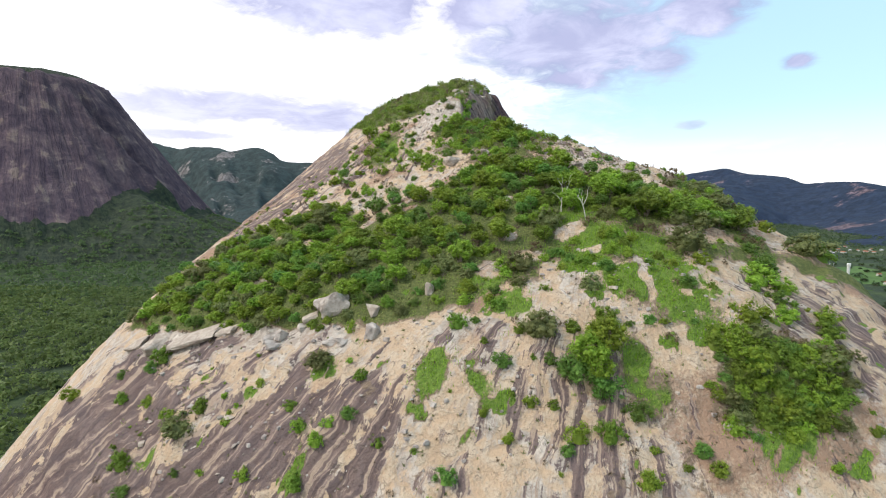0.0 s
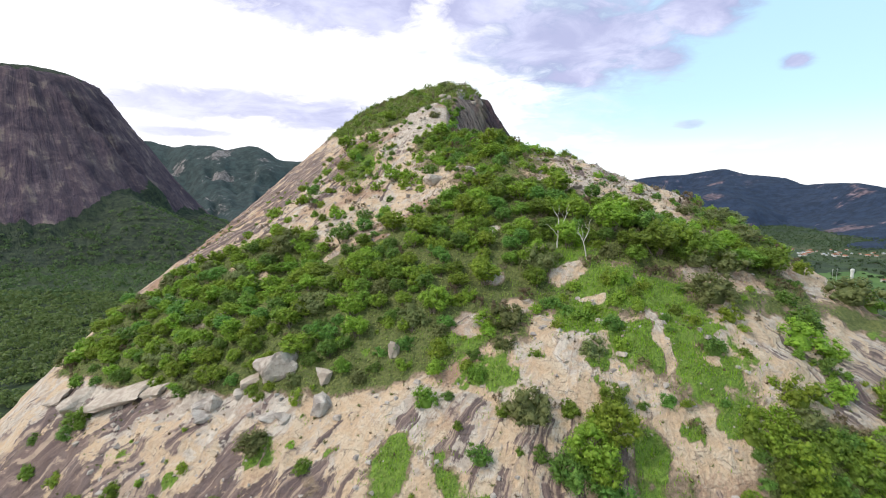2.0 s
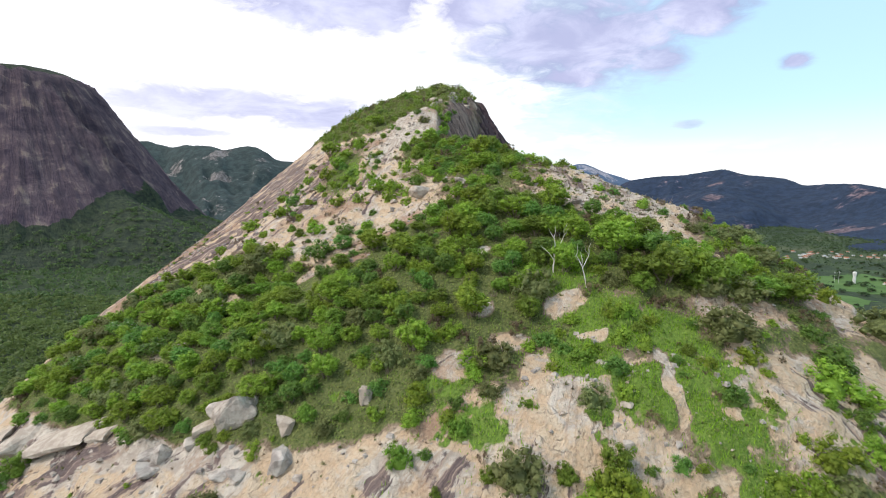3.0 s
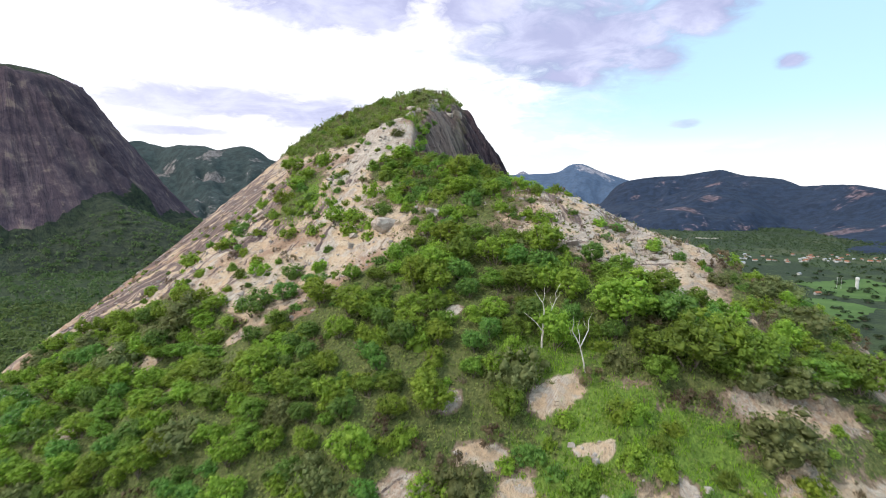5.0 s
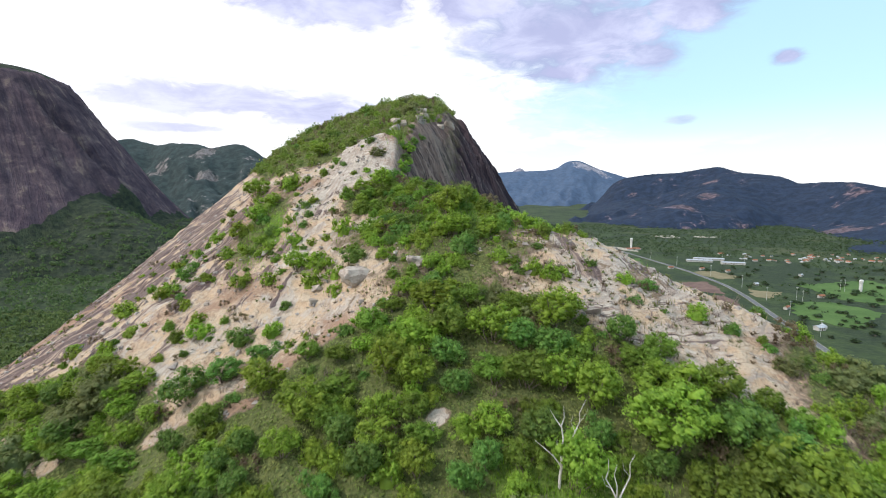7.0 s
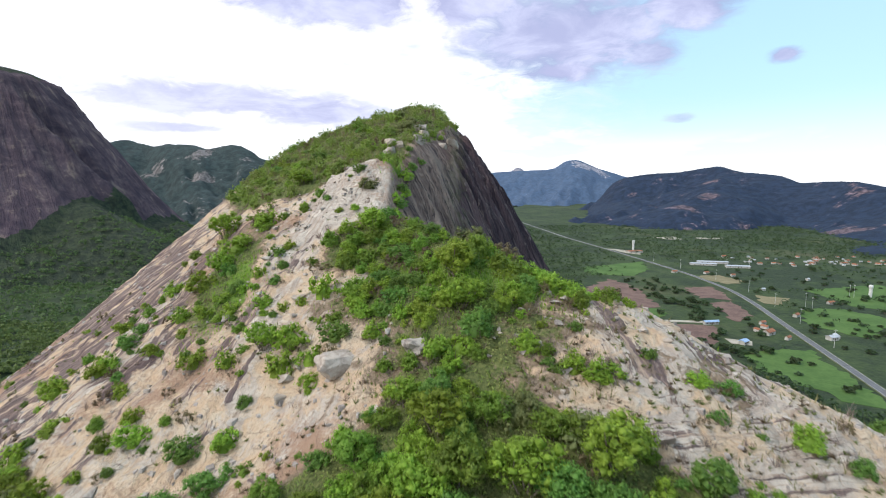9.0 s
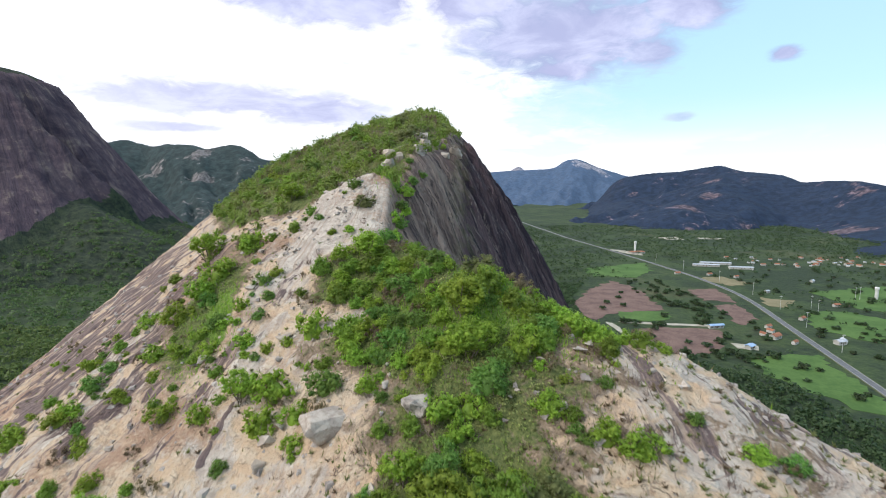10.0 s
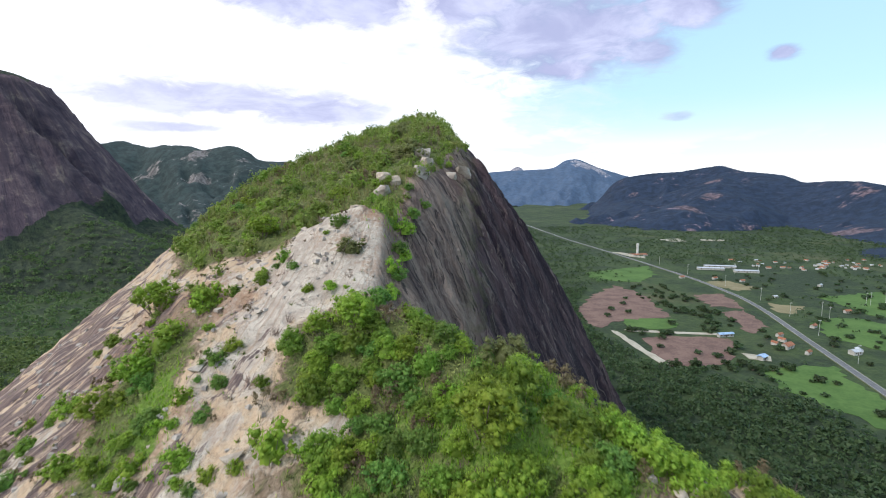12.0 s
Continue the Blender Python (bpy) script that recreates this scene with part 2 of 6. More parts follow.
def plain_material():
    """Valley ground: scrub greens with the plain's cloud shade painted in, dry patches."""
    m, nt, shader = material("valley_ground", 0.95)
    p = place_of(nt)
    big, mid, small = noise_node(nt, p, 0.006, 5, 0.6), noise_node(nt, p, 0.03, 5, 0.6), noise_node(nt, p, 0.25, 5, 0.65)
    green = mix_node(nt, ramp_node(nt, small, 0.35, 0.65), (0.021, 0.033, 0.018), (0.038, 0.056, 0.026))
    meadow = mix_node(nt, ramp_node(nt, small, 0.35, 0.65), (0.036, 0.057, 0.023), (0.058, 0.084, 0.031))
    col = mix_node(nt, ramp_node(nt, math_node(nt, "ADD", math_node(nt, "MULTIPLY", mid, 0.6), math_node(nt, "MULTIPLY", big, 0.4)), 0.44, 0.56), green, meadow)
    col = mix_node(nt, math_node(nt, "MULTIPLY", ramp_node(nt, big, 0.55, 0.72), 0.5), col, (0.13, 0.11, 0.065))
    nt.links.new(col, shader.inputs["Base Color"])
    bump_to(nt, shader, small, 1.0, 1.0)
    return m


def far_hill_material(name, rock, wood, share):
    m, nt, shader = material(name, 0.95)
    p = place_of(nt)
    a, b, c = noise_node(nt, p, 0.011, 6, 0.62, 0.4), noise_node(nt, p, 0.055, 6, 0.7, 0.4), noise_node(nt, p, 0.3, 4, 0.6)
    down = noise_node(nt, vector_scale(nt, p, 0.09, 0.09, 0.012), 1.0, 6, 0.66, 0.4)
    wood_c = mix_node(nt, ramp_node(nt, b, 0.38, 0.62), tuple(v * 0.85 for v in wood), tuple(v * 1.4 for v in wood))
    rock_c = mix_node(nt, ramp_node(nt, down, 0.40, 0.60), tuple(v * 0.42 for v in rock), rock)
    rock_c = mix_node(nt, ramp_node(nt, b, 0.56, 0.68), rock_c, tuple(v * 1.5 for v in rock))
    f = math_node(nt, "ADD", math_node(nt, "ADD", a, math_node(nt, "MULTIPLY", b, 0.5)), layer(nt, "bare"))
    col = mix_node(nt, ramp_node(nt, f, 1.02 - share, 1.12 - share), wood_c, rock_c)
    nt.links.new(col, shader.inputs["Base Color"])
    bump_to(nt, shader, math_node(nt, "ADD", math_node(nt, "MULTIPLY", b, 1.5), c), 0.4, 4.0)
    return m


ROCK, PLAIN = rock_material(), plain_material()
# The woods' greyed blue-green holds the distance haze in its base colour.
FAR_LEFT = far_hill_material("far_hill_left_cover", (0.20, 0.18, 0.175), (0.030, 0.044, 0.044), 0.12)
# Dark blue woods: cloud shade and haze are put into these base colours.
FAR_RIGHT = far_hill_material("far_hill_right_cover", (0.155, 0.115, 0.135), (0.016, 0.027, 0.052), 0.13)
# Haze is painted in: a blue base colour plus the faint emission below.
FAR_HAZE = far_hill_material("distant_backdrop", (0.32, 0.30, 0.33), (0.040, 0.066, 0.11), 0.06)
haze_shader = FAR_HAZE.node_tree.nodes["Principled BSDF"]
haze_shader.inputs["Emission Color"].default_value, haze_shader.inputs["Emission Strength"].default_value = (0.34, 0.48, 0.80, 1), 0.095


def dome_material():
    """Dark purple-brown granite wall with upright water streaks, woods where it is not bare."""
    m, nt, shader = material("dome_granite", 0.9)
    p = place_of(nt)
    round_about = uv_of(nt, "flow")
    wide = noise_node(nt, vector_scale(nt, round_about, 0.030, 0.014, 1), 1.0, 6, 0.66, 0.6)
    slim = noise_node(nt, vector_scale(nt, round_about, 0.15, 0.030, 1), 1.0, 7, 0.72, 0.7)
    spot, leaf = noise_node(nt, p, 0.045, 6, 0.66, 0.5), noise_node(nt, p, 0.16, 5, 0.65)
    col = mix_node(nt, ramp_node(nt, math_node(nt, "ADD", math_node(nt, "MULTIPLY", slim, 0.35), math_node(nt, "MULTIPLY", spot, 0.65)), 0.38, 0.62), (0.066, 0.046, 0.068), (0.200, 0.138, 0.150))
    col = mix_node(nt, math_node(nt, "MULTIPLY", ramp_node(nt, wide, 0.50, 0.62), 0.7), col, (0.085, 0.060, 0.080))
    col = mix_node(nt, math_node(nt, "MULTIPLY", ramp_node(nt, math_node(nt, "ADD", spot, math_node(nt, "MULTIPLY", slim, 0.5)), 0.82, 0.92), 0.75), col, (0.31, 0.23, 0.19))
    # Wood colour kept dark to hold the cloud shadow on the dome's foot.
    wood = mix_node(nt, ramp_node(nt, leaf, 0.35, 0.65), (0.024, 0.035, 0.025), (0.060, 0.078, 0.042))
    f = math_node(nt, "ADD", layer(nt, "bare"), math_node(nt, "MULTIPLY", math_node(nt, "SUBTRACT", spot, 0.5), 2.6))
    nt.links.new(mix_node(nt, ramp_node(nt, f, 0.12, 0.3), wood, col), shader.inputs["Base Color"])
    bump_to(nt, shader, math_node(nt, "ADD", math_node(nt, "ADD", math_node(nt, "MULTIPLY", slim, 1.5), spot), math_node(nt, "MULTIPLY", leaf, 0.5)), 0.9, 7.0)
    return m


DOME = dome_material()

# ---------------------------------------------------------------- land forms
TABLE = np.random.RandomState(7).rand(256, 256)


def value_noise(x, y):
    xi, yi = np.floor(x).astype(int), np.floor(y).astype(int)
    fx, fy = x - xi, y - yi
    fx, fy = fx * fx * (3 - 2 * fx), fy * fy * (3 - 2 * fy)
    a, b = TABLE[xi & 255, yi & 255], TABLE[(xi + 1) & 255, yi & 255]
    c, d = TABLE[xi & 255, (yi + 1) & 255], TABLE[(xi + 1) & 255, (yi + 1) & 255]
    return (a * (1 - fx) + b * fx) * (1 - fy) + (c * (1 - fx) + d * fx) * fy


def fbm(x, y, octaves=4, rough=0.5):
    """Layered noise from about -1 to 1."""
    total, size, norm = 0, 1.0, 0
    for k in range(octaves):
        total = total + size * (value_noise(x * 2**k + 17.3 * k, y * 2**k - 9.1 * k) * 2 - 1)
        norm += size
        size *= rough
    return total / norm


def softplus(v, w):
    return w * np.logaddexp(0, v / w)


def smooth(v, a, b):
    t = np.clip((v - a) / (b - a), 0, 1)
    return t * t * (3 - 2 * t)


def right_edge(y):
    """The hill's right-hand brow: the rock ridge below, the head of the cliff above."""
    return 4.5 + 2.0 * softplus(110.5 - y, 1.5) - 0.94 * softplus(98 - y, 2.0) + 0.31 * (softplus(y - 121, 3.0) - softplus(y - 152, 4.0))


def left_edge(y):
    return -62 + 0.30 * softplus(y - 75, 8)


def hill_top(x, y):
    """The even upper surface of the hill, a quartic in plan."""
    u, v = x / 40, (y - 85) / 40
    return (84.82 + 19.62 * v - 0.51 * v**2 + 4.23 * v**3 - 2.49 * v**4
            + u * (11.04 + 2.91 * v + 2.53 * v**2 - 3.16 * v**3)
            + u**2 * (-6.28 - 1.59 * v - 5.84 * v**2) + u**3 * (-2.64 - 3.85 * v) - 1.04 * u**4)


def hill_form(x, y):
    """The hill without its small relief."""
    xe, xl = right_edge(y), left_edge(y)
    yc = np.clip(y, 46, 150)
    over, under = softplus(x - xe, 1.0 + 2.2 * smooth(112 - y, 0, 22) + 1.4 * smooth(y, 126, 140)), softplus(xl - x, 4.0)
    z = hill_top(x - over + under, yc)
    z = z - over * (1.5 + 0.25 * smooth(y, 100, 118)) - 0.95 * under - 0.004 * under**2
    front = softplus(46 - y, 2.5)
    z = z - 1.22 * front - 0.003 * front**2
    back = softplus(y - 150, 6)
    z = z + 0.10 * back - 0.0022 * back**2
    z = z + 21.5 * np.exp(-((x - 8) / 38)**2 - ((y - 250) / 45)**2) - 2.8 * np.exp(-((x - 2) / 15)**2 - ((y - 144) / 17)**2)
    # hollows of the left-hand slope and the ledges
    z = z - 2.0 * np.exp(-((x + 6) / 7)**2 - ((y - 90.5) / 5)**2) - 2.4 * np.exp(-((x + 20) / 9)**2 - ((y - 81) / 6)**2) - 1.4 * np.exp(-((x - 14) / 6)**2 - ((y - 65) / 4)**2)
    z = z - 0.7 * np.exp(-((x - 29) / 5)**2 - ((y - 82) / 5)**2) + 1.0 * np.exp(-((x - 37.5) / 5)**2 - ((y - 86) / 5)**2) - 2.2 * np.exp(-((x - 21.5) / 5)**2 - ((y - 101.5) / 4.5)**2) + 1.4 * np.exp(-((x - 6) / 5)**2 - ((y - 132) / 6)**2)
    # the shoulder of the right-hand ridge
    z = z + 1.3 * np.exp(-((x - 43) / 6)**2 - ((y - 80.5) / 8)**2) + 1.4 * np.exp(-((x - 54) / 8)**2 - ((y - 66) / 8)**2)
    return np.maximum(z, -6)


def flow_of(x, y):
    """Coordinates across and down the slope, for streaks and gullies."""
    dx, dy = x - 14, 150 - y
    return np.arctan2(dx, dy) * 70, np.hypot(dx, dy)


def streak_flow(x, y):
    """Streak coordinates: a fan about the shoulder on the lower face, the general fall above."""
    s, r = flow_of(x, y)
    k = smooth(y, 74, 88)
    return (1 - k) * np.arctan2(x - 22, 72 - y) * 40 + k * s, (1 - k) * np.hypot(x - 22, 72 - y) + k * r


OPENINGS = ((17.2, 67.9, 2.1, 1.0), (11.5, 64.3, 1.8, 1.1), (13.6, 61.0, 1.2, 2.4), (34.5, 65.6, 4.5, 1.6), (6, 62, 2.5, 1.5), (24.0, 58.0, 0.9, 4.0), (22.0, 52.2, 1.0, 2.0), (-28, 76.5, 3, 1.2), (1.5, 103.0, 2.0, 1.0),
            (9.0, 68.6, 1.6, 0.9), (-17, 79, 2.6, 1.1), (-24.5, 84.5, 2.4, 1.0), (-5.5, 81.8, 1.6, 0.8), (10, 76.4, 1.0, 0.7), (-12.5, 83, 2.2, 1.0), (-31, 89, 2.5, 1.0), (19.5, 63.5, 1.4, 0.8), (31.5, 60.5, 1.2, 1.6))


def opening_of(x, y):
    """Small bare places among the green."""
    wx, wy = x + 0.9 * fbm(x * 0.5 + 7, y * 0.5, 3), y + 0.7 * fbm(x * 0.5, y * 0.5 + 9, 3)
    got = 0
    for ox, oy, rx, ry in OPENINGS:
        got = np.maximum(got, np.exp(-(((wx - ox) / rx)**2 + ((wy - oy) / ry)**2)**2))
    return got


def wood_of(x, y):
    """How thickly scrub wood stands on the hill, 0 to 1."""
    n = fbm(x * 0.09 + 11, y * 0.09, 3)
    top = np.interp(x, (-55, -42, -34, -24, -10, -4, 4, 9, 14, 22, 32, 45), (94, 94, 97, 95, 82, 84, 87, 90, 88.5, 83, 75.5, 66.5))
    foot = np.interp(x, (-55, -40, -29, -20, -8, -1, 6, 12, 20, 30, 45), (84, 73, 68.5, 62.6, 58.8, 57.8, 58.5, 59, 60, 60, 63))
    belt = smooth(y, foot - 1.5, foot + 1.5) * (1 - smooth(y, top - 1.5, top + 1.5))
    saddle = np.exp(-(((x - 12) / 11.5)**2 + ((y - 102) / 6.5)**2)**1.6)
    brow = np.exp(-(((x - 4) / 6)**2 + ((y - 108) / 4)**2)**1.5)
    left = 0.8 * np.exp(-(((x + 13) / 4)**2 + ((y - 111) / 8)**2)**1.5)
    crown = smooth(y, 121 - 0.15 * x, 125 - 0.15 * x) * smooth(x, -22 - 0.4 * (y - 130), -15 - 0.4 * (y - 130)) * (1 - smooth(x - right_edge(y), -0.8, 0.4))
    opening = opening_of(x, y)
    flank = 0.75 * np.exp(-(((x - 42.0) / 5)**2 + ((y - 77) / 7)**2)**1.5)
    belt = belt * smooth(x, -60, -53)
    thicket = np.exp(-(((x - 35 - 0.8 * (y - 48.5)) / 6.2)**2 + ((y - 48.5) / 3.3)**2)**2)
    belt = belt * (1 - 0.35 * smooth(x, 2, 8) * (1 - smooth(y, 66, 70)))
    return np.clip(np.maximum.reduce([belt, saddle, brow, left, crown, thicket, flank]) + 0.35 * n * belt - 1.2 * opening, 0, 1)


def grass_of(x, y):
    """Where fresh grass grows."""
    px, py = x, y
    x, y = x + 2.2 * fbm(px * 0.30 + 50, py * 0.30, 4, 0.6), y + 2.6 * fbm(px * 0.30, py * 0.30 + 60, 4, 0.6)
    strip = np.exp(-((x - 28) / 3.2)**2 - ((y - 56) / 4.5)**2) + np.exp(-((x - 23) / 3)**2 - ((y - 58) / 4)**2)
    foot = 0.8 * np.exp(-((x - 20.5) / 1.5)**2 - ((y - 49.5) / 2.4)**2) + np.exp(-((x - 33) / 3)**2 - ((y - 44.5) / 2)**2)
    glade = 0.95 * np.exp(-((x - 17.5) / 3)**2 - ((y - 60.8) / 1.9)**2) + 0.85 * np.exp(-((x - 8) / 3.2)**2 - ((y - 56.8) / 1.6)**2) + np.exp(-((x - 18) / 5)**2 - ((y - 71) / 2.5)**2) + 0.8 * np.exp(-((x - 22) / 9)**2 - ((y - 64.5) / 3)**2)
    bits = np.exp(-((x + 1) / 2)**2 - ((y - 52) / 1.2)**2) + np.exp(-((x + 14) / 1.5)**2 - ((y - 56.4) / 1.1)**2) + 0.8 * np.exp(-((x - 4.5) / 1.8)**2 - ((y - 50) / 0.9)**2) + 0.9 * np.exp(-((x - 5) / 3)**2 - ((y - 60) / 2)**2)
    high = 0.8 * np.exp(-((x - 4.2) / 1.2)**2 - ((y - 124) / 3)**2) + 0.8 * np.exp(-((x + 11) / 3)**2 - ((y - 107) / 4)**2) + 0.75 * np.exp(-((x - 13) / 8)**2 - ((y - 101) / 4.5)**2)
    s, r = flow_of(px, py)
    spots = smooth(fbm(s * 0.34 + 3, r * 0.5, 4, 0.6), 0.38, 0.52) * (1 - smooth(py, 60, 66)) * smooth(px, -46, -30) * 0.9
    return np.clip(strip + foot + glade + bits + high + spots, 0, 1) * smooth(fbm(px * 0.35, py * 0.35, 4, 0.6), -0.55, -0.05) * (1 - opening_of(px, py))


def cover_of(x, y):
    """How far soil and low green cover the rock: 0 bare, 1 covered."""
    return np.clip(0.85 * np.maximum(wood_of(x, y), grass_of(x, y)) + 0.15 + 0.28 * fbm(x * 0.1, y * 0.1, 4) + 0.18 * np.exp(-((x - 22) / 13)**2 - ((y - 88) / 7)**2) + 0.46 * np.exp(-((x - 12) / 9)**2 - ((y - 92) / 4.5)**2) + 0.3 * np.exp(-((x - 41) / 7)**2 - ((y - 74) / 6)**2), 0, 1)


def stain_of(x, y):
    """Where rain has stained the rock dark."""
    n = fbm(x * 0.045 + 40, y * 0.045, 3)
    low = (0.54 - 0.28 * smooth(x, -12, 6) - 0.2 * smooth(x, 16, 30)) * (1 - smooth(y, 50, 60 - 0.2 * x)) + 0.42 * smooth(-x, 20, 40) * (1 - smooth(y, 66, 78)) + 0.4 * smooth(-x, 38, 46) * (1 - smooth(y, 72, 82))
    flank = 0.62 * smooth(-x + 9 * fbm(x * 0.08 + 3, y * 0.08, 4), 14, 36) * smooth(y, 88, 102) + 0.38 * smooth(x, 38, 48) * (1 - smooth(y, 64, 74)) + 1.2 * smooth(x - right_edge(y), -1, 2) * smooth(y, 100, 112)
    high = 0.42 * np.exp(-((x - 10) / 22)**2 - ((y - 91) / 10)**2)
    upper = 0.34 * smooth(y, 86, 94) * smooth(fbm(x * 0.12 + 60, y * 0.12, 4), -0.3, 0.35)
    return np.clip(np.maximum.reduce([low, flank, high, upper]) + 0.55 * n, 0, 1)


def cliff_of(x, y):
    return smooth(x - right_edge(y), -1.2 - 1.2 * smooth(y, 122, 130), 0.2) * smooth(y, 106, 114)


def shaded_of(x, y):
    """The cliff's right-hand side, where shade is painted into the rock colour."""
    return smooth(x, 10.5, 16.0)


def pale_of(x, y):
    slab = smooth(x, -7, -4) * (1 - smooth(x, 3.8, 5.0)) * smooth(y, 111.0, 113.5) * (1 - smooth(y, 121, 124))
    brow = np.exp(-((y - np.interp(x, (-50, -37, -20, 0), (75, 70, 63, 58))) / 2.2)**2) * (1 - smooth(x, -16, -8)) * smooth(x, -52, -44)
    ridge = 0.25 * np.exp(-((x - 27) / 9)**2 - ((y - 88) / 7)**2)
    return np.clip(np.maximum.reduce([slab, brow, ridge]), 0, 1)


def hill_height(x, y):
    z = hill_form(x, y)
    s, r = flow_of(x, y)
    ground = smooth(z, 2, 12)
    rel = 0.9 * fbm(x * 0.07, y * 0.07, 4) + 0.45 * fbm(s * 0.22, r * 0.03, 4) + 0.34 * fbm(x * 0.45, y * 0.45, 4) + 0.16 * fbm(x * 1.2 + 4, y * 1.2, 3) - 0.5 * np.maximum(0.12 - np.abs(fbm(x * 0.33 + 21, y * 0.33, 3)), 0) * smooth(y, 78, 86) * 4
    # broken ledges across the slope
    step = r * 0.23 + 1.3 * fbm(x * 0.11 + 5, y * 0.11, 3)
    saw = step - np.floor(step)
    rel = rel + (0.55 - 0.2 * smooth(y, 76, 90)) * (smooth(saw, 0.0, 0.85) - smooth(saw, 0.88, 1.0)) * smooth(fbm(x * 0.05, y * 0.05 + 9, 2), -0.25, 0.25)
    # the pale slab below the summit stands proud
    slab = smooth(x, -6, -3.5) * (1 - smooth(x, 3.8, 5.0)) * smooth(y, 111.5, 113.5) * (1 - smooth(y, 121, 124))
    rel = rel * (1 - 0.75 * slab) + slab * (0.7 + 1.3 * smooth(y, 114, 121) + 0.5 * smooth(fbm(x * 0.28 + 2, y * 0.28, 2), -0.05, 0.05) * smooth(y, 113, 118))
    cliff = smooth(x - right_edge(y), 0, 4) * smooth(y, 98, 112)
    rel = rel + cliff * (2.8 * fbm(y * 0.24 + x * 0.08, z * 0.03, 4) + 1.9 * fbm(y * 0.62 + x * 0.2, z * 0.08, 3) - 7 * np.maximum(0.16 - np.abs(fbm(y * 0.20 + x * 0.1 + 3, z * 0.02, 3)), 0))
    return z + rel * ground


def grid_object(name, xs, ys, height, mat, layers=(), flow=None, smooth_shade=True):
    """A sheet of land over a grid in plan."""
    gx, gy = np.meshgrid(xs, ys)
    gz = height(gx, gy)
    nx, ny = len(xs), len(ys)
    co = np.stack([gx, gy, gz], -1).reshape(-1, 3)
    i = (np.arange(ny - 1)[:, None] * nx + np.arange(nx - 1)[None, :]).ravel()
    faces = np.stack([i, i + 1, i + nx + 1, i + nx], 1)
    me = bpy.data.meshes.new(name)
    me.vertices.add(len(co))
    me.vertices.foreach_set("co", co.ravel())
    me.loops.add(faces.size)
    me.loops.foreach_set("vertex_index", faces.ravel())
    me.polygons.add(len(faces))
    me.polygons.foreach_set("loop_start", np.arange(0, faces.size, 4))
    me.polygons.foreach_set("use_smooth", np.full(len(faces), smooth_shade))
    me.update()
    for key, function in layers:
        a = me.attributes.new(key, "FLOAT", "POINT")
        a.data.foreach_set("value", function(gx, gy).ravel())
    if flow:
        s, r = flow(gx, gy)
        uv = me.uv_layers.new(name="flow")
        uv.data.foreach_set("uv", np.stack([s.ravel(), r.ravel()], 1)[faces.ravel()].ravel())
    me.materials.append(mat)
    me.validate()
    return new(name, me)


def spaced(stops):
    """Grid lines from (start, step) stops up to the last start."""
    out = []
    for (a, step), (b, _) in zip(stops, stops[1:]):
        out += list(np.arange(a, b, step))
    return np.array(out + [stops[-1][0]], float)


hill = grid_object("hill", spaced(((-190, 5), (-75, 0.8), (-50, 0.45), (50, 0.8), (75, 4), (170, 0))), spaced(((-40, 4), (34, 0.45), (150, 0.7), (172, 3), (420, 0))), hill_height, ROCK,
                   (("cover", cover_of), ("stain", stain_of), ("cliff", cliff_of), ("shaded", shaded_of), ("pale", pale_of), ("grassy", grass_of)), flow=streak_flow)
tagged(hill, "bare tan granite hill streaked dark by water, with grassy ledges", "hill", kind="structure")


def plain_height(x, y):
    rolling = 1 - smooth(x, -60, 60) * (1 - smooth(y, 1200, 2000))
    return rolling * (3 * fbm(x * 0.006, y * 0.006, 3) + 0.6 * fbm(x * 0.03, y * 0.03, 3) - 0.5)


ground = grid_object("ground", spaced(((-4600, 200), (-900, 12), (900, 200), (4600, 0))), spaced(((-1500, 150), (0, 12), (1500, 150), (4900, 0))), plain_height, PLAIN)
tagged(ground, "green valley floor of scrub and pasture", "ground", kind="structure")


DOME_X, DOME_Y = -650, 800


def dome_height(x, y):
    """A steep granite dome: rounded head, straight flanks, wooded talus that climbs in a hollow beside a rib."""
    dx, dy = x - DOME_X, y - DOME_Y
    r, a = np.hypot(dx, dy), np.arctan2(dy, dx)
    rr = r * (1 + 0.025 * fbm(a * 2.5 + 20, a * 0 + 3, 3))
    z = np.interp(rr, (0, 45, 74, 103, 129, 153, 180, 208, 232, 259, 300, 360), (270, 267, 262, 248, 213, 175, 137, 96, 67, 36, 8, -20))
    flank = smooth(r, 70, 125) * (1 - smooth(r, 270, 300))
    z = z + flank * (9 * fbm(a * 9, r * 0.005, 4) + 6 * (np.abs(fbm(a * 22 + 5, r * 0.010, 3)) * 2 - 0.5) + 4 * fbm(x * 0.03, y * 0.03, 4)) + 2.5 * fbm(x * 0.03 + 8, y * 0.03, 4)
    rib = a - np.interp(r, (110, 150, 235), (-0.60, -0.47, -0.16))
    z = z + 18 * np.exp(-(rib / 0.06)**2) * smooth(r, 105, 150) * (1 - smooth(r, 225, 250))
    z = z - 40 * np.exp(-((rib - 0.15) / 0.09)**2 - ((r - 152) / 30)**2) - 14 * np.exp(-((rib - 0.12) / 0.07)**2) * smooth(r, 130, 170)
    head = 40 + 40 * np.exp(-((a + 0.44) / 0.20)**2) + 12 * np.exp(-((a - 0.05) / 0.2)**2)
    apron = head - 0.33 * (r - 225) + 7 * fbm(x * 0.012, y * 0.012, 4)
    apron = np.where(r > 200, apron, -50)
    return np.maximum(np.maximum(z, apron), -8)


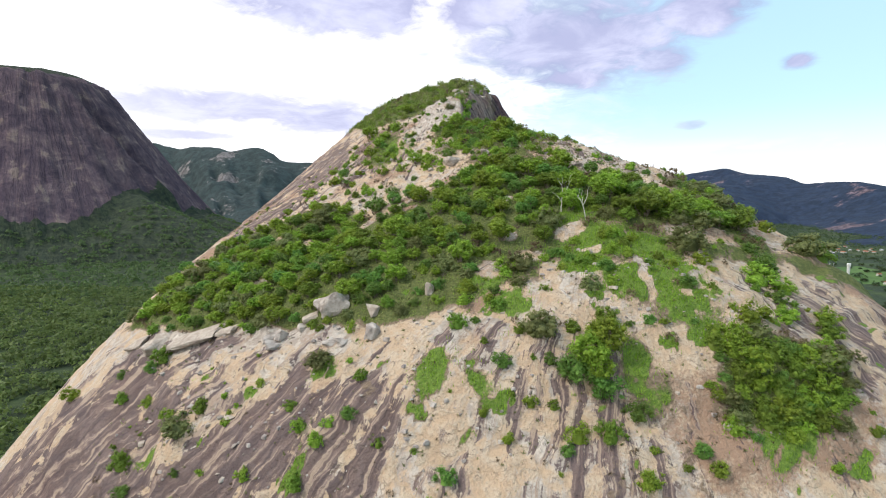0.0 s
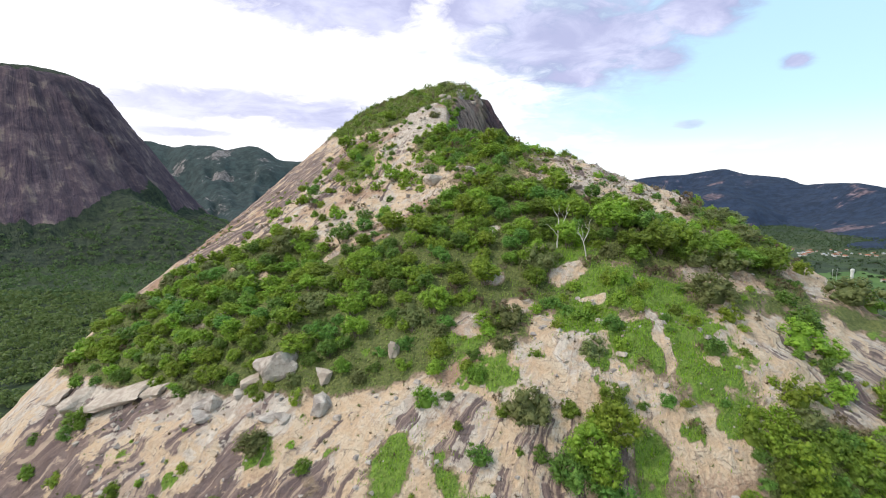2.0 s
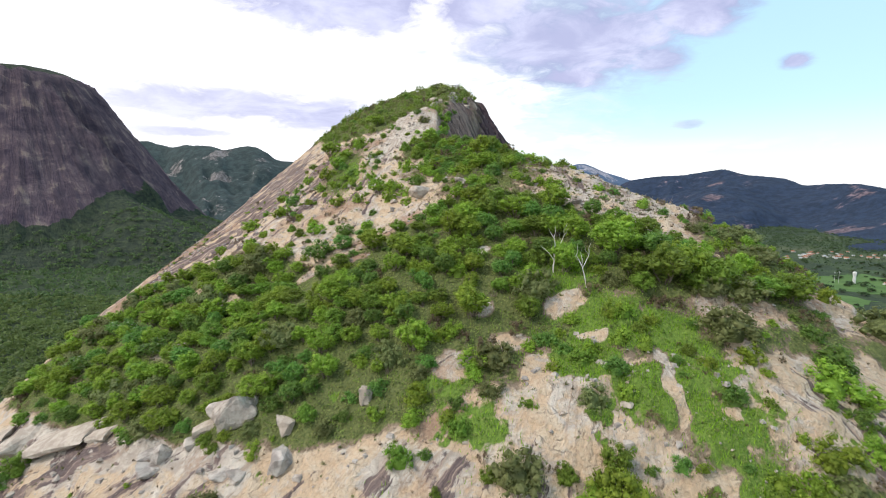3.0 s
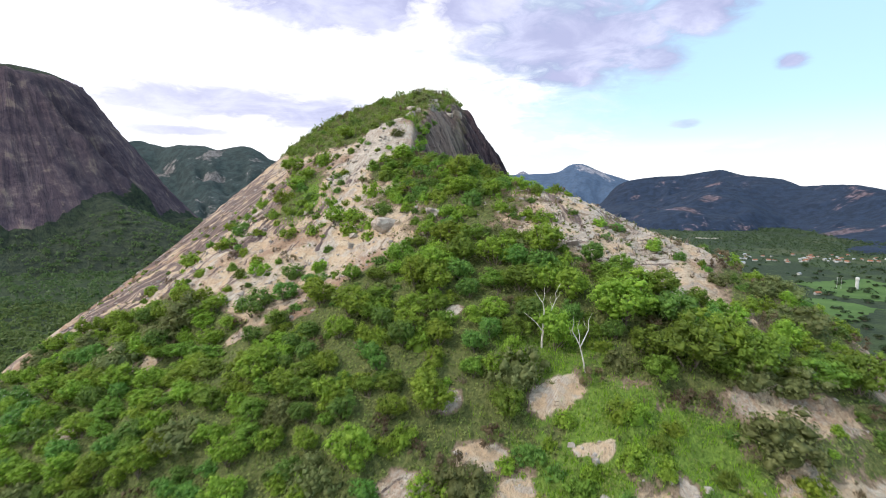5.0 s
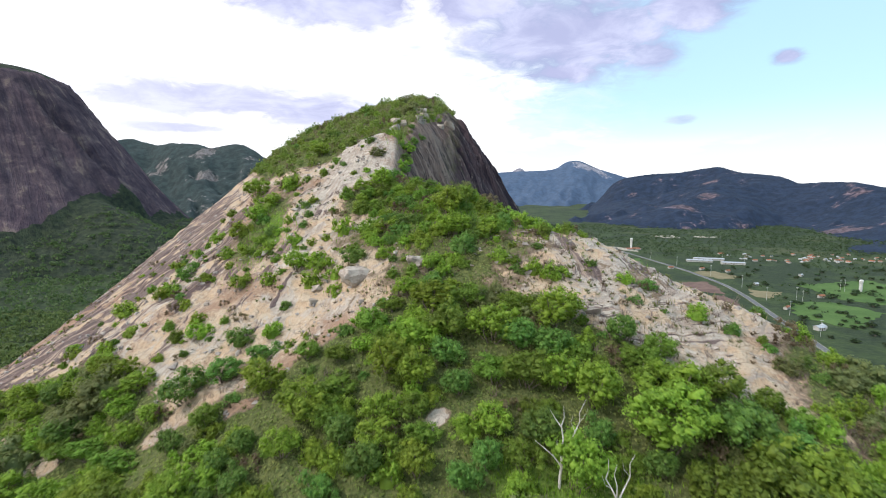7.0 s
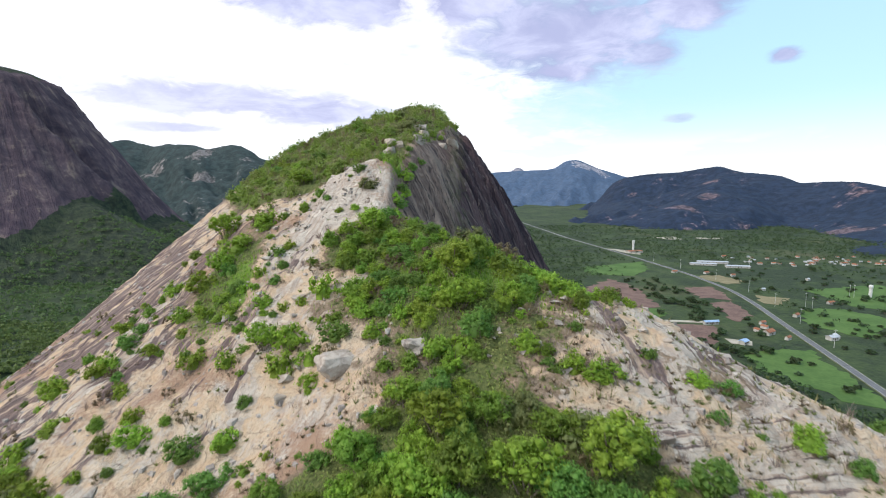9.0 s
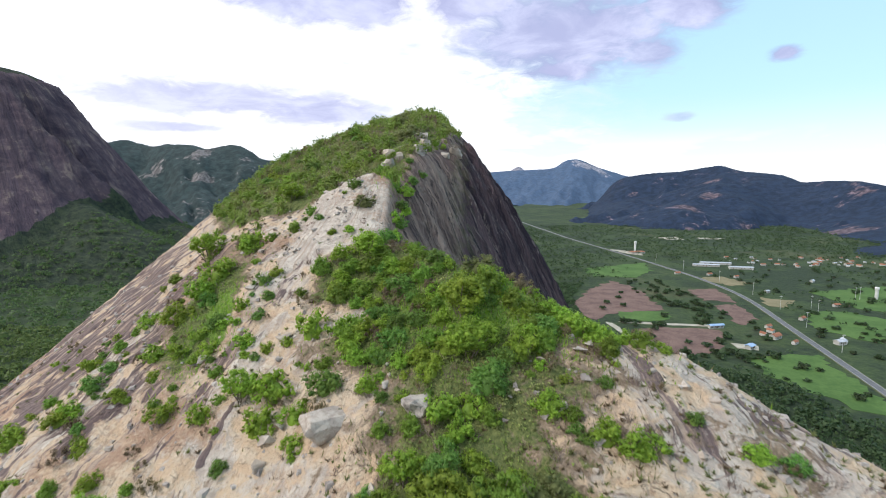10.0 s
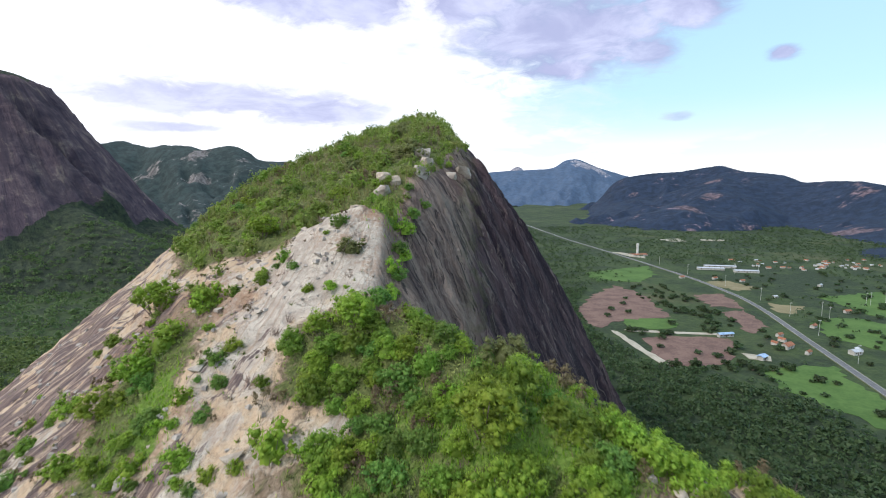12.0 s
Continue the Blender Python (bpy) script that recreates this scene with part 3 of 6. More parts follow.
def dome_bare(x, y):
    r, a = np.hypot(x - DOME_X, y - DOME_Y), np.arctan2(y - DOME_Y, x - DOME_X)
    foot = np.interp(a, (-3.1, -1.2, -0.75, -0.44, -0.2, 0.1, 0.5, 3.1), (252, 252, 250, 218, 222, 240, 256, 256))
    return 0.9 * smooth(r, 70, 112) * (1 - smooth(r, foot - 4, foot + 6)) - 0.35 * (1 - smooth(r, 60, 105)) - 0.8 * smooth(r, foot, foot + 12)


def dome_flow(x, y):
    return np.arctan2(y - 800, x + 650) * 220, np.hypot(x + 650, y - 800)


dome = grid_object("granite_dome", np.arange(-1150, -180, 4.5), np.arange(380, 1250, 4.5), dome_height, DOME, (("bare", dome_bare),), flow=dome_flow)
tagged(dome, "huge dark purple-brown granite dome with a wooded top and foot", "mountain", kind="structure")


def range_object(name, label, crest, x0, x1, y0, y1, step, mat, front, rough, bare, spurs=()):
    """A mountain range round the valley: crest points (x, y, z) in order, falling off in front in spurs and gullies."""
    cx, cy, cz = (np.array(c, float) for c in zip(*crest))
    way, reach = np.arctan2(cx - 8, cy - 72), np.hypot(cx - 8, cy - 72)

    def height(x, y):
        a, d = np.arctan2(x - 8, y - 72), np.hypot(x - 8, y - 72)
        top, far = 0, 0
        for k in (-0.006, 0.0, 0.006):
            top, far = top + np.interp(a + k, way, cz) / 3, far + np.interp(a + k, way, reach) / 3
        top = np.maximum(top, 0)
        along = a * far
        gully = np.abs(fbm(along * 0.0052 + 4, d * 0.0016, 4, 0.55))
        t = np.clip((far - d) / front, -1, 2) * (0.72 + 1.1 * gully + 0.25 * fbm(x * 0.004, y * 0.004 + 7, 3))
        z = np.where(t > 0, top * (1.30 * np.exp(-1.6 * np.maximum(t, 0)**1.1) - 0.30), top * (1 + 0.9 * np.minimum(t, 0)))
        below = smooth(t, 0.03, 0.3)
        for (ax, ay, az), (bx, by, bz) in spurs:
            s = np.clip(((x - ax) * (bx - ax) + (y - ay) * (by - ay)) / ((bx - ax)**2 + (by - ay)**2), 0, 1)
            off = np.hypot(x - ax - s * (bx - ax), y - ay - s * (by - ay))
            z = np.maximum(z, az + s * (bz - az) - 0.40 * off * (0.8 + 0.5 * fbm(x * 0.01, y * 0.01, 3)))
        z = z + rough * smooth(z, 5, 70) * (below * (0.9 * fbm(x * 0.012, y * 0.012, 4) - 0.3) + 0.10 * fbm(x * 0.03, y * 0.03 + 3, 3))
        return np.maximum(z - 12 * (1 - smooth(top, 0, 30)), -12)

    ob = grid_object(name, np.arange(x0, x1, step), np.arange(y0, y1, step), height, mat, (("bare", bare),))
    return tagged(ob, label, "mountain", kind="structure")


def spots_of(*places):
    def bare(x, y):
        return sum(p * np.exp(-((x - cx) / rx)**2 - ((y - cy) / ry)**2) for cx, cy, rx, ry, p in places)
    return bare


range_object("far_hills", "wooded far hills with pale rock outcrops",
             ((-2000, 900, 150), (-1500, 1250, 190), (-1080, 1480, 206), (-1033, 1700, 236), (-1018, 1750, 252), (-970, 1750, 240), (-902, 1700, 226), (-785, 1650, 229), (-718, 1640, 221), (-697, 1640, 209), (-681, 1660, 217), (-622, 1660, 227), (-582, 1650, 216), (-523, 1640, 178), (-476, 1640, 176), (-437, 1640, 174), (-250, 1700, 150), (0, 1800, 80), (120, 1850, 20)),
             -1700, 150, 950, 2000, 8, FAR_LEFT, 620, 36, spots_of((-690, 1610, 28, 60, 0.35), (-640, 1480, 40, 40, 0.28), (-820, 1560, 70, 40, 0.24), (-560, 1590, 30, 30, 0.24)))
range_object("far_range", "wooded mountain range with bare rock faces, cloud shade and haze painted in",
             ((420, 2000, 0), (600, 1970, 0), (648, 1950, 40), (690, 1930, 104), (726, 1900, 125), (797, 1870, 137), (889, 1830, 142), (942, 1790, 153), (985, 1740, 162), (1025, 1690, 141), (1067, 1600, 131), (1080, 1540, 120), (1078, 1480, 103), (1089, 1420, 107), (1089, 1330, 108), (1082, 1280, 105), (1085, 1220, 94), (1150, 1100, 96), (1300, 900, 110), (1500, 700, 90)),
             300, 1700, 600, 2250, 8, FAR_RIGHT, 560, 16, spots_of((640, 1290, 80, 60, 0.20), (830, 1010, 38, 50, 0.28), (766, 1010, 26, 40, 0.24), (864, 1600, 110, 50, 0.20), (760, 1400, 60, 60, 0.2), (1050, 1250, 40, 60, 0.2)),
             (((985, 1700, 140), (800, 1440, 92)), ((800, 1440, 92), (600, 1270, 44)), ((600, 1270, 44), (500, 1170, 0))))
range_object("distant_peak", "distant mountain with a pale rock crown, blue haze painted in",
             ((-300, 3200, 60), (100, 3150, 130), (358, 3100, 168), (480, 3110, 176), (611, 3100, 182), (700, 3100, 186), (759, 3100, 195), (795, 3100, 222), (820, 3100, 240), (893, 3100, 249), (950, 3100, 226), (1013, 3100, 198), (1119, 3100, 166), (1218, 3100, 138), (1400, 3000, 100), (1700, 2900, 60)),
             -100, 1700, 2250, 3400, 13, FAR_HAZE, 760, 14, spots_of((930, 3060, 120, 110, 0.30), (1060, 3060, 90, 80, 0.16)))
range_object("distant_knob", "pale bare rock knob far behind the distant mountain, haze painted in",
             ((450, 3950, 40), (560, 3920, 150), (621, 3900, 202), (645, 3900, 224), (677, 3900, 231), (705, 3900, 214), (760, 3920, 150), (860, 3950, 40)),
             300, 1000, 3300, 4300, 14, FAR_HAZE, 420, 8, spots_of((670, 3880, 120, 160, 0.5)))

# ---------------------------------------------------------------- plants: building blocks
def mesh_from(name, verts, faces, mat, smooth_shade=False):
    me = bpy.data.meshes.new(name)
    verts, faces = np.asarray(verts, float), np.asarray(faces, int)
    me.vertices.add(len(verts))
    me.vertices.foreach_set("co", verts.ravel())
    me.loops.add(faces.size)
    me.loops.foreach_set("vertex_index", faces.ravel())
    me.polygons.add(len(faces))
    me.polygons.foreach_set("loop_start", np.arange(0, faces.size, faces.shape[1]))
    me.polygons.foreach_set("use_smooth", np.full(len(faces), smooth_shade))
    me.update()
    me.materials.append(mat)
    return me


def part_mesh(name, me, parent, label=""):
    ob = new(name, me)
    ob.parent = parent
    return tagged(ob, label)


def unit(v):
    return v / np.maximum(np.linalg.norm(v, axis=1, keepdims=True), 1e-9)


def leaves(rng, at, out, size, long=1.7):
    """Diamond leaves at places, roughly square to the directions given."""
    n = len(at)
    out = unit(out + rng.normal(0, 0.42, (n, 3)))
    a = unit(np.cross(out, rng.normal(0, 1, (n, 3))))
    b = np.cross(out, a)
    s = (size * rng.uniform(0.6, 1.35, n))[:, None]
    v = np.stack([at - a * s * long * 0.5 - b * s * 0.42, at + b * s * 0.62 + out * s * 0.1, at + a * s * long * 0.62 - b * s * 0.30], 1).reshape(-1, 3)
    return v, np.arange(3 * n).reshape(n, 3)


def lumps_of(rng, count, width, height, base):
    """Centres and radii of the clumps that make a crown."""
    c = unit(rng.normal(0, 1, (count, 3))) * (rng.uniform(0.35, 1, (count, 1)) ** 0.5)
    r = rng.uniform(0.11, 0.23, count) * min(width, height * 1.5) * 0.62
    low = base < 0.15 * height
    c[:, 2] = np.abs(c[:, 2]) if low else c[:, 2]
    # an uneven outline: the crown swells and shrinks round about
    lean = 1 + 0.22 * np.sin(np.arctan2(c[:, 1], c[:, 0]) * 2 + rng.uniform(0, 6)) + 0.12 * np.sin(np.arctan2(c[:, 1], c[:, 0]) * 3 + rng.uniform(0, 6))
    c = c * np.array([width * 0.43, width * 0.43, (height - base) * 0.42]) * lean[:, None]
    c[:, 2] += base + (height - base) * (0.20 if low else 0.5)
    return c, r


def crown_points(rng, c, r, count):
    which = rng.choice(len(r), count, p=r**2 / np.sum(r**2))
    d = unit(rng.normal(0, 1, (count, 3)) + np.array([0, 0, 0.35]))
    at = c[which] + d * (r[which] * np.where(rng.rand(count) < 0.9, rng.uniform(0.86, 1.12, count), rng.uniform(1.05, 1.3, count)))[:, None]
    buried = np.zeros(count, bool)
    for k in range(len(r)):
        buried |= (np.linalg.norm(at - c[k], axis=1) < r[k] * 0.75) & (which != k)
    keep = (~buried) & (at[:, 2] > 0.02)
    return at[keep], d[keep]


CORE = np.array([(1, 0, 0), (0, 1, 0), (-1, 0, 0), (0, -1, 0), (0, 0, 1), (0, 0, -1)], float)
CORE_FACES = np.array([(0, 1, 4), (1, 2, 4), (2, 3, 4), (3, 0, 4), (1, 0, 5), (2, 1, 5), (3, 2, 5), (0, 3, 5)])


def dome_lumps(rng, count, width, height):
    """Clumps close together over a rounded, uneven shrub."""
    d = unit(rng.normal(0, 1, (count, 3)))
    d[:, 2] = np.abs(d[:, 2])
    turn = np.arctan2(d[:, 1], d[:, 0])
    lean = 1 + 0.20 * np.sin(turn * 2 + rng.uniform(0, 6)) + 0.12 * np.sin(turn * 3 + rng.uniform(0, 6))
    r = rng.uniform(0.07, 0.14, count) * width
    c = d * np.array([width * 0.40, width * 0.40, height * 0.74]) * (lean * rng.uniform(0.72, 1.04, count))[:, None]
    c[:, 2] += 0.04 * height
    return c, r


def shrub_body(rng, width, height):
    """The dense inside of a shrub: a rounded body of uneven rings."""
    rings, sides, pts = 4, 9, []
    for k in range(rings):
        w = k / rings * math.pi / 2
        for i in range(sides):
            a = 2 * math.pi * i / sides
            q = rng.uniform(0.78, 1.0)
            pts.append((0.25 * width * math.cos(w) * q * math.cos(a), 0.25 * width * math.cos(w) * q * math.sin(a), 0.49 * height * math.sin(w) * q - (0.12 if k == 0 else 0)))
    pts.append((0, 0, 0.47 * height))
    f = []
    for k in range(rings - 1):
        for i in range(sides):
            a, b = k * sides + i, k * sides + (i + 1) % sides
            f += [(a, b, b + sides), (a, b + sides, a + sides)]
    f += [((rings - 1) * sides + i, (rings - 1) * sides + (i + 1) % sides, rings * sides) for i in range(sides)]
    return np.array(pts), np.array(f)


def leafy_cores(rng, c, r):
    """The close inner leafage of each clump, uneven, under its outer leaves."""
    n = len(r)
    v = c[:, None] + CORE[None] * (r * 0.74)[:, None, None] * rng.uniform(0.7, 1.1, (n, 6, 1)) + rng.normal(0, 0.15, (n, 6, 3)) * r[:, None, None]
    return v.reshape(-1, 3), (CORE_FACES[None] + 6 * np.arange(n)[:, None, None]).reshape(-1, 3)


def tube(path, radii, sides=6):
    """A tapered tube along a path."""
    path = np.asarray(path, float)
    verts, faces = [], []
    for k, (p, r) in enumerate(zip(path, radii)):
        t = path[min(k + 1, len(path) - 1)] - path[max(k - 1, 0)]
        t = t / np.linalg.norm(t)
        a = np.cross(t, (0.3, 0.9, 0.1))
        a /= np.linalg.norm(a)
        b = np.cross(t, a)
        for i in range(sides):
            w = 2 * math.pi * i / sides
            verts.append(p + r * (math.cos(w) * a + math.sin(w) * b))
    for k in range(len(path) - 1):
        for i in range(sides):
            j = (i + 1) % sides
            faces.append((k * sides + i, k * sides + j, (k + 1) * sides + j, (k + 1) * sides + i))
    return np.array(verts), np.array(faces)


def joined(pieces):
    verts, faces, n = [], [], 0
    for v, f in pieces:
        verts.append(v)
        faces.append(f + n)
        n += len(v)
    return np.concatenate(verts), np.concatenate(faces)


def stems(rng, c, thick, base_spread=0.1, most=7):
    pieces = []
    for k in range(min(most, len(c))):
        foot = np.array([*rng.normal(0, base_spread, 2), -0.35])
        mid = foot * 0.5 + c[k] * 0.5 + rng.normal(0, 0.12, 3) * np.linalg.norm(c[k]) * 0.3
        pieces.append(tube([foot, foot * 0.75 + mid * 0.25 + (0, 0, 0.1), mid, c[k]], [thick, thick * 0.8, thick * 0.55, thick * 0.25], 5))
    return joined(pieces)


def leaf_material(name, dark, light, gloss=0.5):
    m, nt, shader = material(name, gloss)
    geo = nt.nodes.new("ShaderNodeNewGeometry")
    info = nt.nodes.new("ShaderNodeObjectInfo")
    col = mix_node(nt, math_node(nt, "MULTIPLY_ADD", geo.outputs["Random Per Island"], 0.7, 0.12), dark, light)
    hue = nt.nodes.new("ShaderNodeHueSaturation")
    nt.links.new(col, hue.inputs["Color"])
    nt.links.new(math_node(nt, "ADD", 0.482, math_node(nt, "MULTIPLY", info.outputs["Random"], 0.034)), hue.inputs["Hue"])
    drift = noise_node(nt, geo.outputs["Position"], 0.55, 3, 0.6)
    value = math_node(nt, "ADD", 0.34, math_node(nt, "ADD", math_node(nt, "MULTIPLY", info.outputs["Random"], 0.42), math_node(nt, "MULTIPLY", drift, 0.95)))
    nt.links.new(value, hue.inputs["Value"])
    nt.links.new(hue.outputs[0], shader.inputs["Base Color"])
    thin, both = nt.nodes.new("ShaderNodeBsdfTranslucent"), nt.nodes.new("ShaderNodeMixShader")
    nt.links.new(hue.outputs[0], thin.inputs["Color"])
    both.inputs[0].default_value = 0.48
    nt.links.new(shader.outputs[0], both.inputs[1])
    nt.links.new(thin.outputs[0], both.inputs[2])
    nt.links.new(both.outputs[0], nt.nodes["Material Output"].inputs[0])
    return m


def bark_material(name, a, b):
    m, nt, shader = material(name, 0.85)
    p = place_of(nt)
    g = noise_node(nt, vector_scale(nt, p, 9, 9, 2.5), 1.0, 5, 0.6)
    nt.links.new(mix_node(nt, ramp_node(nt, g, 0.35, 0.65), a, b), shader.inputs["Base Color"])
    bump_to(nt, shader, g, 0.6, 0.03)
    return m


BARK = bark_material("grey_brown_bark", (0.13, 0.10, 0.075), (0.26, 0.21, 0.165))
PALE_BARK = bark_material("bleached_dead_wood", (0.42, 0.38, 0.33), (0.68, 0.64, 0.58))
LEAF_BRIGHT = leaf_material("bright_leaves", (0.125, 0.205, 0.030), (0.265, 0.385, 0.062))
LEAF_MID = leaf_material("green_leaves", (0.153, 0.249, 0.031), (0.375, 0.510, 0.069))
LEAF_DARK = leaf_material("dark_leaves", (0.090, 0.184, 0.040), (0.247, 0.397, 0.082))
LEAF_OLIVE = leaf_material("olive_leaves", (0.135, 0.165, 0.055), (0.29, 0.31, 0.125))
LEAF_SCRUB = leaf_material("scrub_leaves", (0.142, 0.226, 0.044), (0.336, 0.467, 0.095))
LEAF_DRY = leaf_material("dry_twigs", (0.15, 0.115, 0.065), (0.26, 0.20, 0.12))
LEAF_BRUSH = leaf_material("brush_twigs", (0.24, 0.18, 0.145), (0.42, 0.34, 0.28))
LEAF_STRAW = leaf_material("straw_grass", (0.19, 0.19, 0.075), (0.36, 0.33, 0.15))
LEAF_GRASS = leaf_material("fresh_grass", (0.165, 0.297, 0.020), (0.330, 0.506, 0.044))
LEAF_UNDER = leaf_material("undergrowth_leaves", (0.102, 0.150, 0.036), (0.288, 0.342, 0.086))
for mixed in (LEAF_SCRUB, LEAF_UNDER):
    # dry and yellow drifts among the green
    tree = mixed.node_tree
    hue = [n for n in tree.nodes if n.type == "HUE_SAT"][0]
    green = hue.inputs["Color"].links[0].from_socket
    drift = noise_node(tree, place_of(tree), 0.33, 4, 0.65)
    tree.links.new(mix_node(tree, math_node(tree, "MULTIPLY", ramp_node(tree, drift, 0.50, 0.62), 0.55), green, (0.33, 0.32, 0.12)), hue.inputs["Color"])
PETAL = leaf_material("white_blossom", (0.42, 0.43, 0.36), (0.62, 0.62, 0.55))

PLANT = {}


def make_plant(key, name, label, category, group, seed, width, height, base, lumps, count, size, mat, thick=0.05, petals=0):
    """One plant as a thing with its stems and crown, kept below the ground until it is copied."""
    rng = np.random.RandomState(seed)
    thing = tagged(new(name), label, category, group)
    solid = base == 0.0 and mat is not LEAF_DRY
    c, r = dome_lumps(rng, lumps, width, height) if solid else lumps_of(rng, lumps, width, height, base)
    at, out = crown_points(rng, c, r, count)
    v, f = joined([leaves(rng, at, out, size)] + ([shrub_body(rng, width, height)] if solid else []) + [leafy_cores(rng, c, r)])
    crown = part_mesh("crown", mesh_from("crown", v, f, mat, True), thing)
    if petals:
        at, out = crown_points(rng, c, r * 1.06, petals)
        up = out[:, 2] > 0.1
        v, f = leaves(rng, at[up], out[up], size * 0.8, 1.0)
        part_mesh("blossom", mesh_from("blossom", v, f, PETAL), crown, "small white flowers")
    v, f = stems(rng, c, thick, most=9 if base > 0.5 else 6)
    part_mesh("trunk", mesh_from("trunk", v, f, BARK, True), thing)
    PLANT.setdefault(key, []).append(thing)
    return thing


for k in range(3):
    make_plant("tree", "tree", "broad-leaved green tree with a dense rounded crown", "tree", "trees on the hill", 10 + k, 4.2, 4.6, 1.0, 95, 3500, 0.105, LEAF_MID, 0.09)
for k in range(3):
    make_plant("bright_tree", "tree", "light green young tree with clumped leafy crown", "tree", "trees on the hill", 20 + k, 3.6, 3.9, 0.7, 88, 3300, 0.102, LEAF_BRIGHT, 0.07)
for k in range(2):
    make_plant("dark_tree", "tree", "dark green tree with a tight leafy crown", "tree", "trees on the hill", 30 + k, 4.0, 4.0, 0.7, 92, 3400, 0.100, LEAF_DARK, 0.08)
for k in range(3):
    make_plant("shrub", "shrub", "green leafy shrub growing on the rock slope", "shrub", "shrubs on the hill", 40 + k, 2.3, 1.7, 0.0, 46, 1500, 0.070, LEAF_MID, 0.035)
for k in range(2):
    make_plant("dark_shrub", "dark_shrub", "dark green rounded shrub on the rock slope", "shrub", "shrubs on the hill", 50 + k, 2.2, 1.6, 0.0, 46, 1500, 0.068, LEAF_DARK, 0.035)
for k in range(2):
    make_plant("olive_shrub", "dry_shrub", "olive-brown fine-twigged shrub, half dry", "shrub", "half-dry shrubs", 60 + k, 2.4, 1.8, 0.0, 46, 1700, 0.062, LEAF_OLIVE, 0.03)
for k in range(2):
    make_plant("fresh_shrub", "fresh_shrub", "fresh light green shrub on the saddle", "shrub", "fresh shrubs", 65 + k, 2.3, 1.8, 0.0, 46, 1500, 0.070, LEAF_BRIGHT, 0.035)
for k in range(2):
    make_plant("bush", "bush", "small light green bush rooted in a rock crack", "bush", "small bushes on the rock", 70 + k, 1.2, 0.8, 0.0, 30, 420, 0.062, LEAF_BRIGHT, 0.02)
for k in range(2):
    make_plant("green_bush", "bush", "small green bush rooted in a rock crack", "bush", "small bushes on the rock", 80 + k, 1.2, 0.85, 0.0, 30, 420, 0.060, LEAF_MID, 0.02)
make_plant("dry_bush", "dry_bush", "brown leafless dry bush among the scrub", "bush", "dry bushes", 90, 1.6, 1.5, 0.0, 8, 260, 0.07, LEAF_DRY, 0.03)
make_plant("flowering", "flowering_tree", "grey-green tree covered in small white blossom", "tree", "flowering trees", 95, 3.4, 3.0, 0.6, 60, 2300, 0.095, LEAF_DARK, 0.07, 420)

# ---------------------------------------------------------------- plants: where they stand
PLACED = []  # x, y, radius
USED = set()


def stand(key, x, y, width, turn, sink=0.06, tall=1.0):
    """A plant of that kind and width on the hill."""
    kinds = PLANT[key]
    k = int(abs(x * 7.3 + y * 3.1)) % len(kinds)
    first = kinds[k]
    native = {"tree": 4.2, "bright_tree": 3.6, "dark_tree": 4.0, "shrub": 2.3, "dark_shrub": 2.2, "olive_shrub": 2.4, "fresh_shrub": 2.3, "bush": 1.2, "green_bush": 1.2, "dry_bush": 1.6, "flowering": 3.4}[key]
    s = width / native
    z = float(hill_height(np.array([x]), np.array([y]))[0])
    m = Matrix.LocRotScale((x, y, z - sink * width), Euler((0.06 * math.sin(x * 3), 0.06 * math.cos(y * 3), turn)), (s, s, s * tall))
    PLACED.append((x, y, width / 2))
    if first.name not in USED:
        USED.add(first.name)
        first.matrix_basis = m
        return first
    ob = copy_thing(first, m)
    return ob


FRONT = (  # kind, then x, y, width
    ("tree", 15.4, 49.2, 5.0), ("tree", 17.4, 50.4, 4.6), ("dark_tree", 13.6, 48.6, 4.2), ("dark_tree", 16.4, 47.4, 3.6), ("tree", 15.9, 48.6, 3.6), ("bright_tree", 17.9, 52.9, 2.8), ("olive_shrub", 10.6, 52.9, 5.4), ("olive_shrub", 17.4, 57.3, 3.6),
    ("shrub", 3.2, 59.9, 3.2), ("dark_shrub", 6.4, 50.8, 2.6), ("olive_shrub", 31.3, 62.7, 4.6), ("shrub", 31.8, 60.0, 2.8), ("shrub", 34.0, 52.9, 3.6), ("dark_shrub", 40.2, 61.6, 4.2),
    ("shrub", 38.8, 54.4, 2.8), ("dark_shrub", 22.7, 52.7, 1.9), ("shrub", 41.1, 58.4, 3.0), ("shrub", 44.0, 55.6, 3.2))
THICKET = ((31.6, 49.7, 3.9), (34.4, 49.6, 4.2), (37.8, 50.2, 4.4), (31.9, 47.8, 3.6), (35.0, 47.4, 4.2), (37.0, 46.6, 3.6), (39.5, 48.2, 3.8), (33.4, 45.6, 3.0), (30.2, 51.5, 3.0), (40.6, 49.8, 3.0))
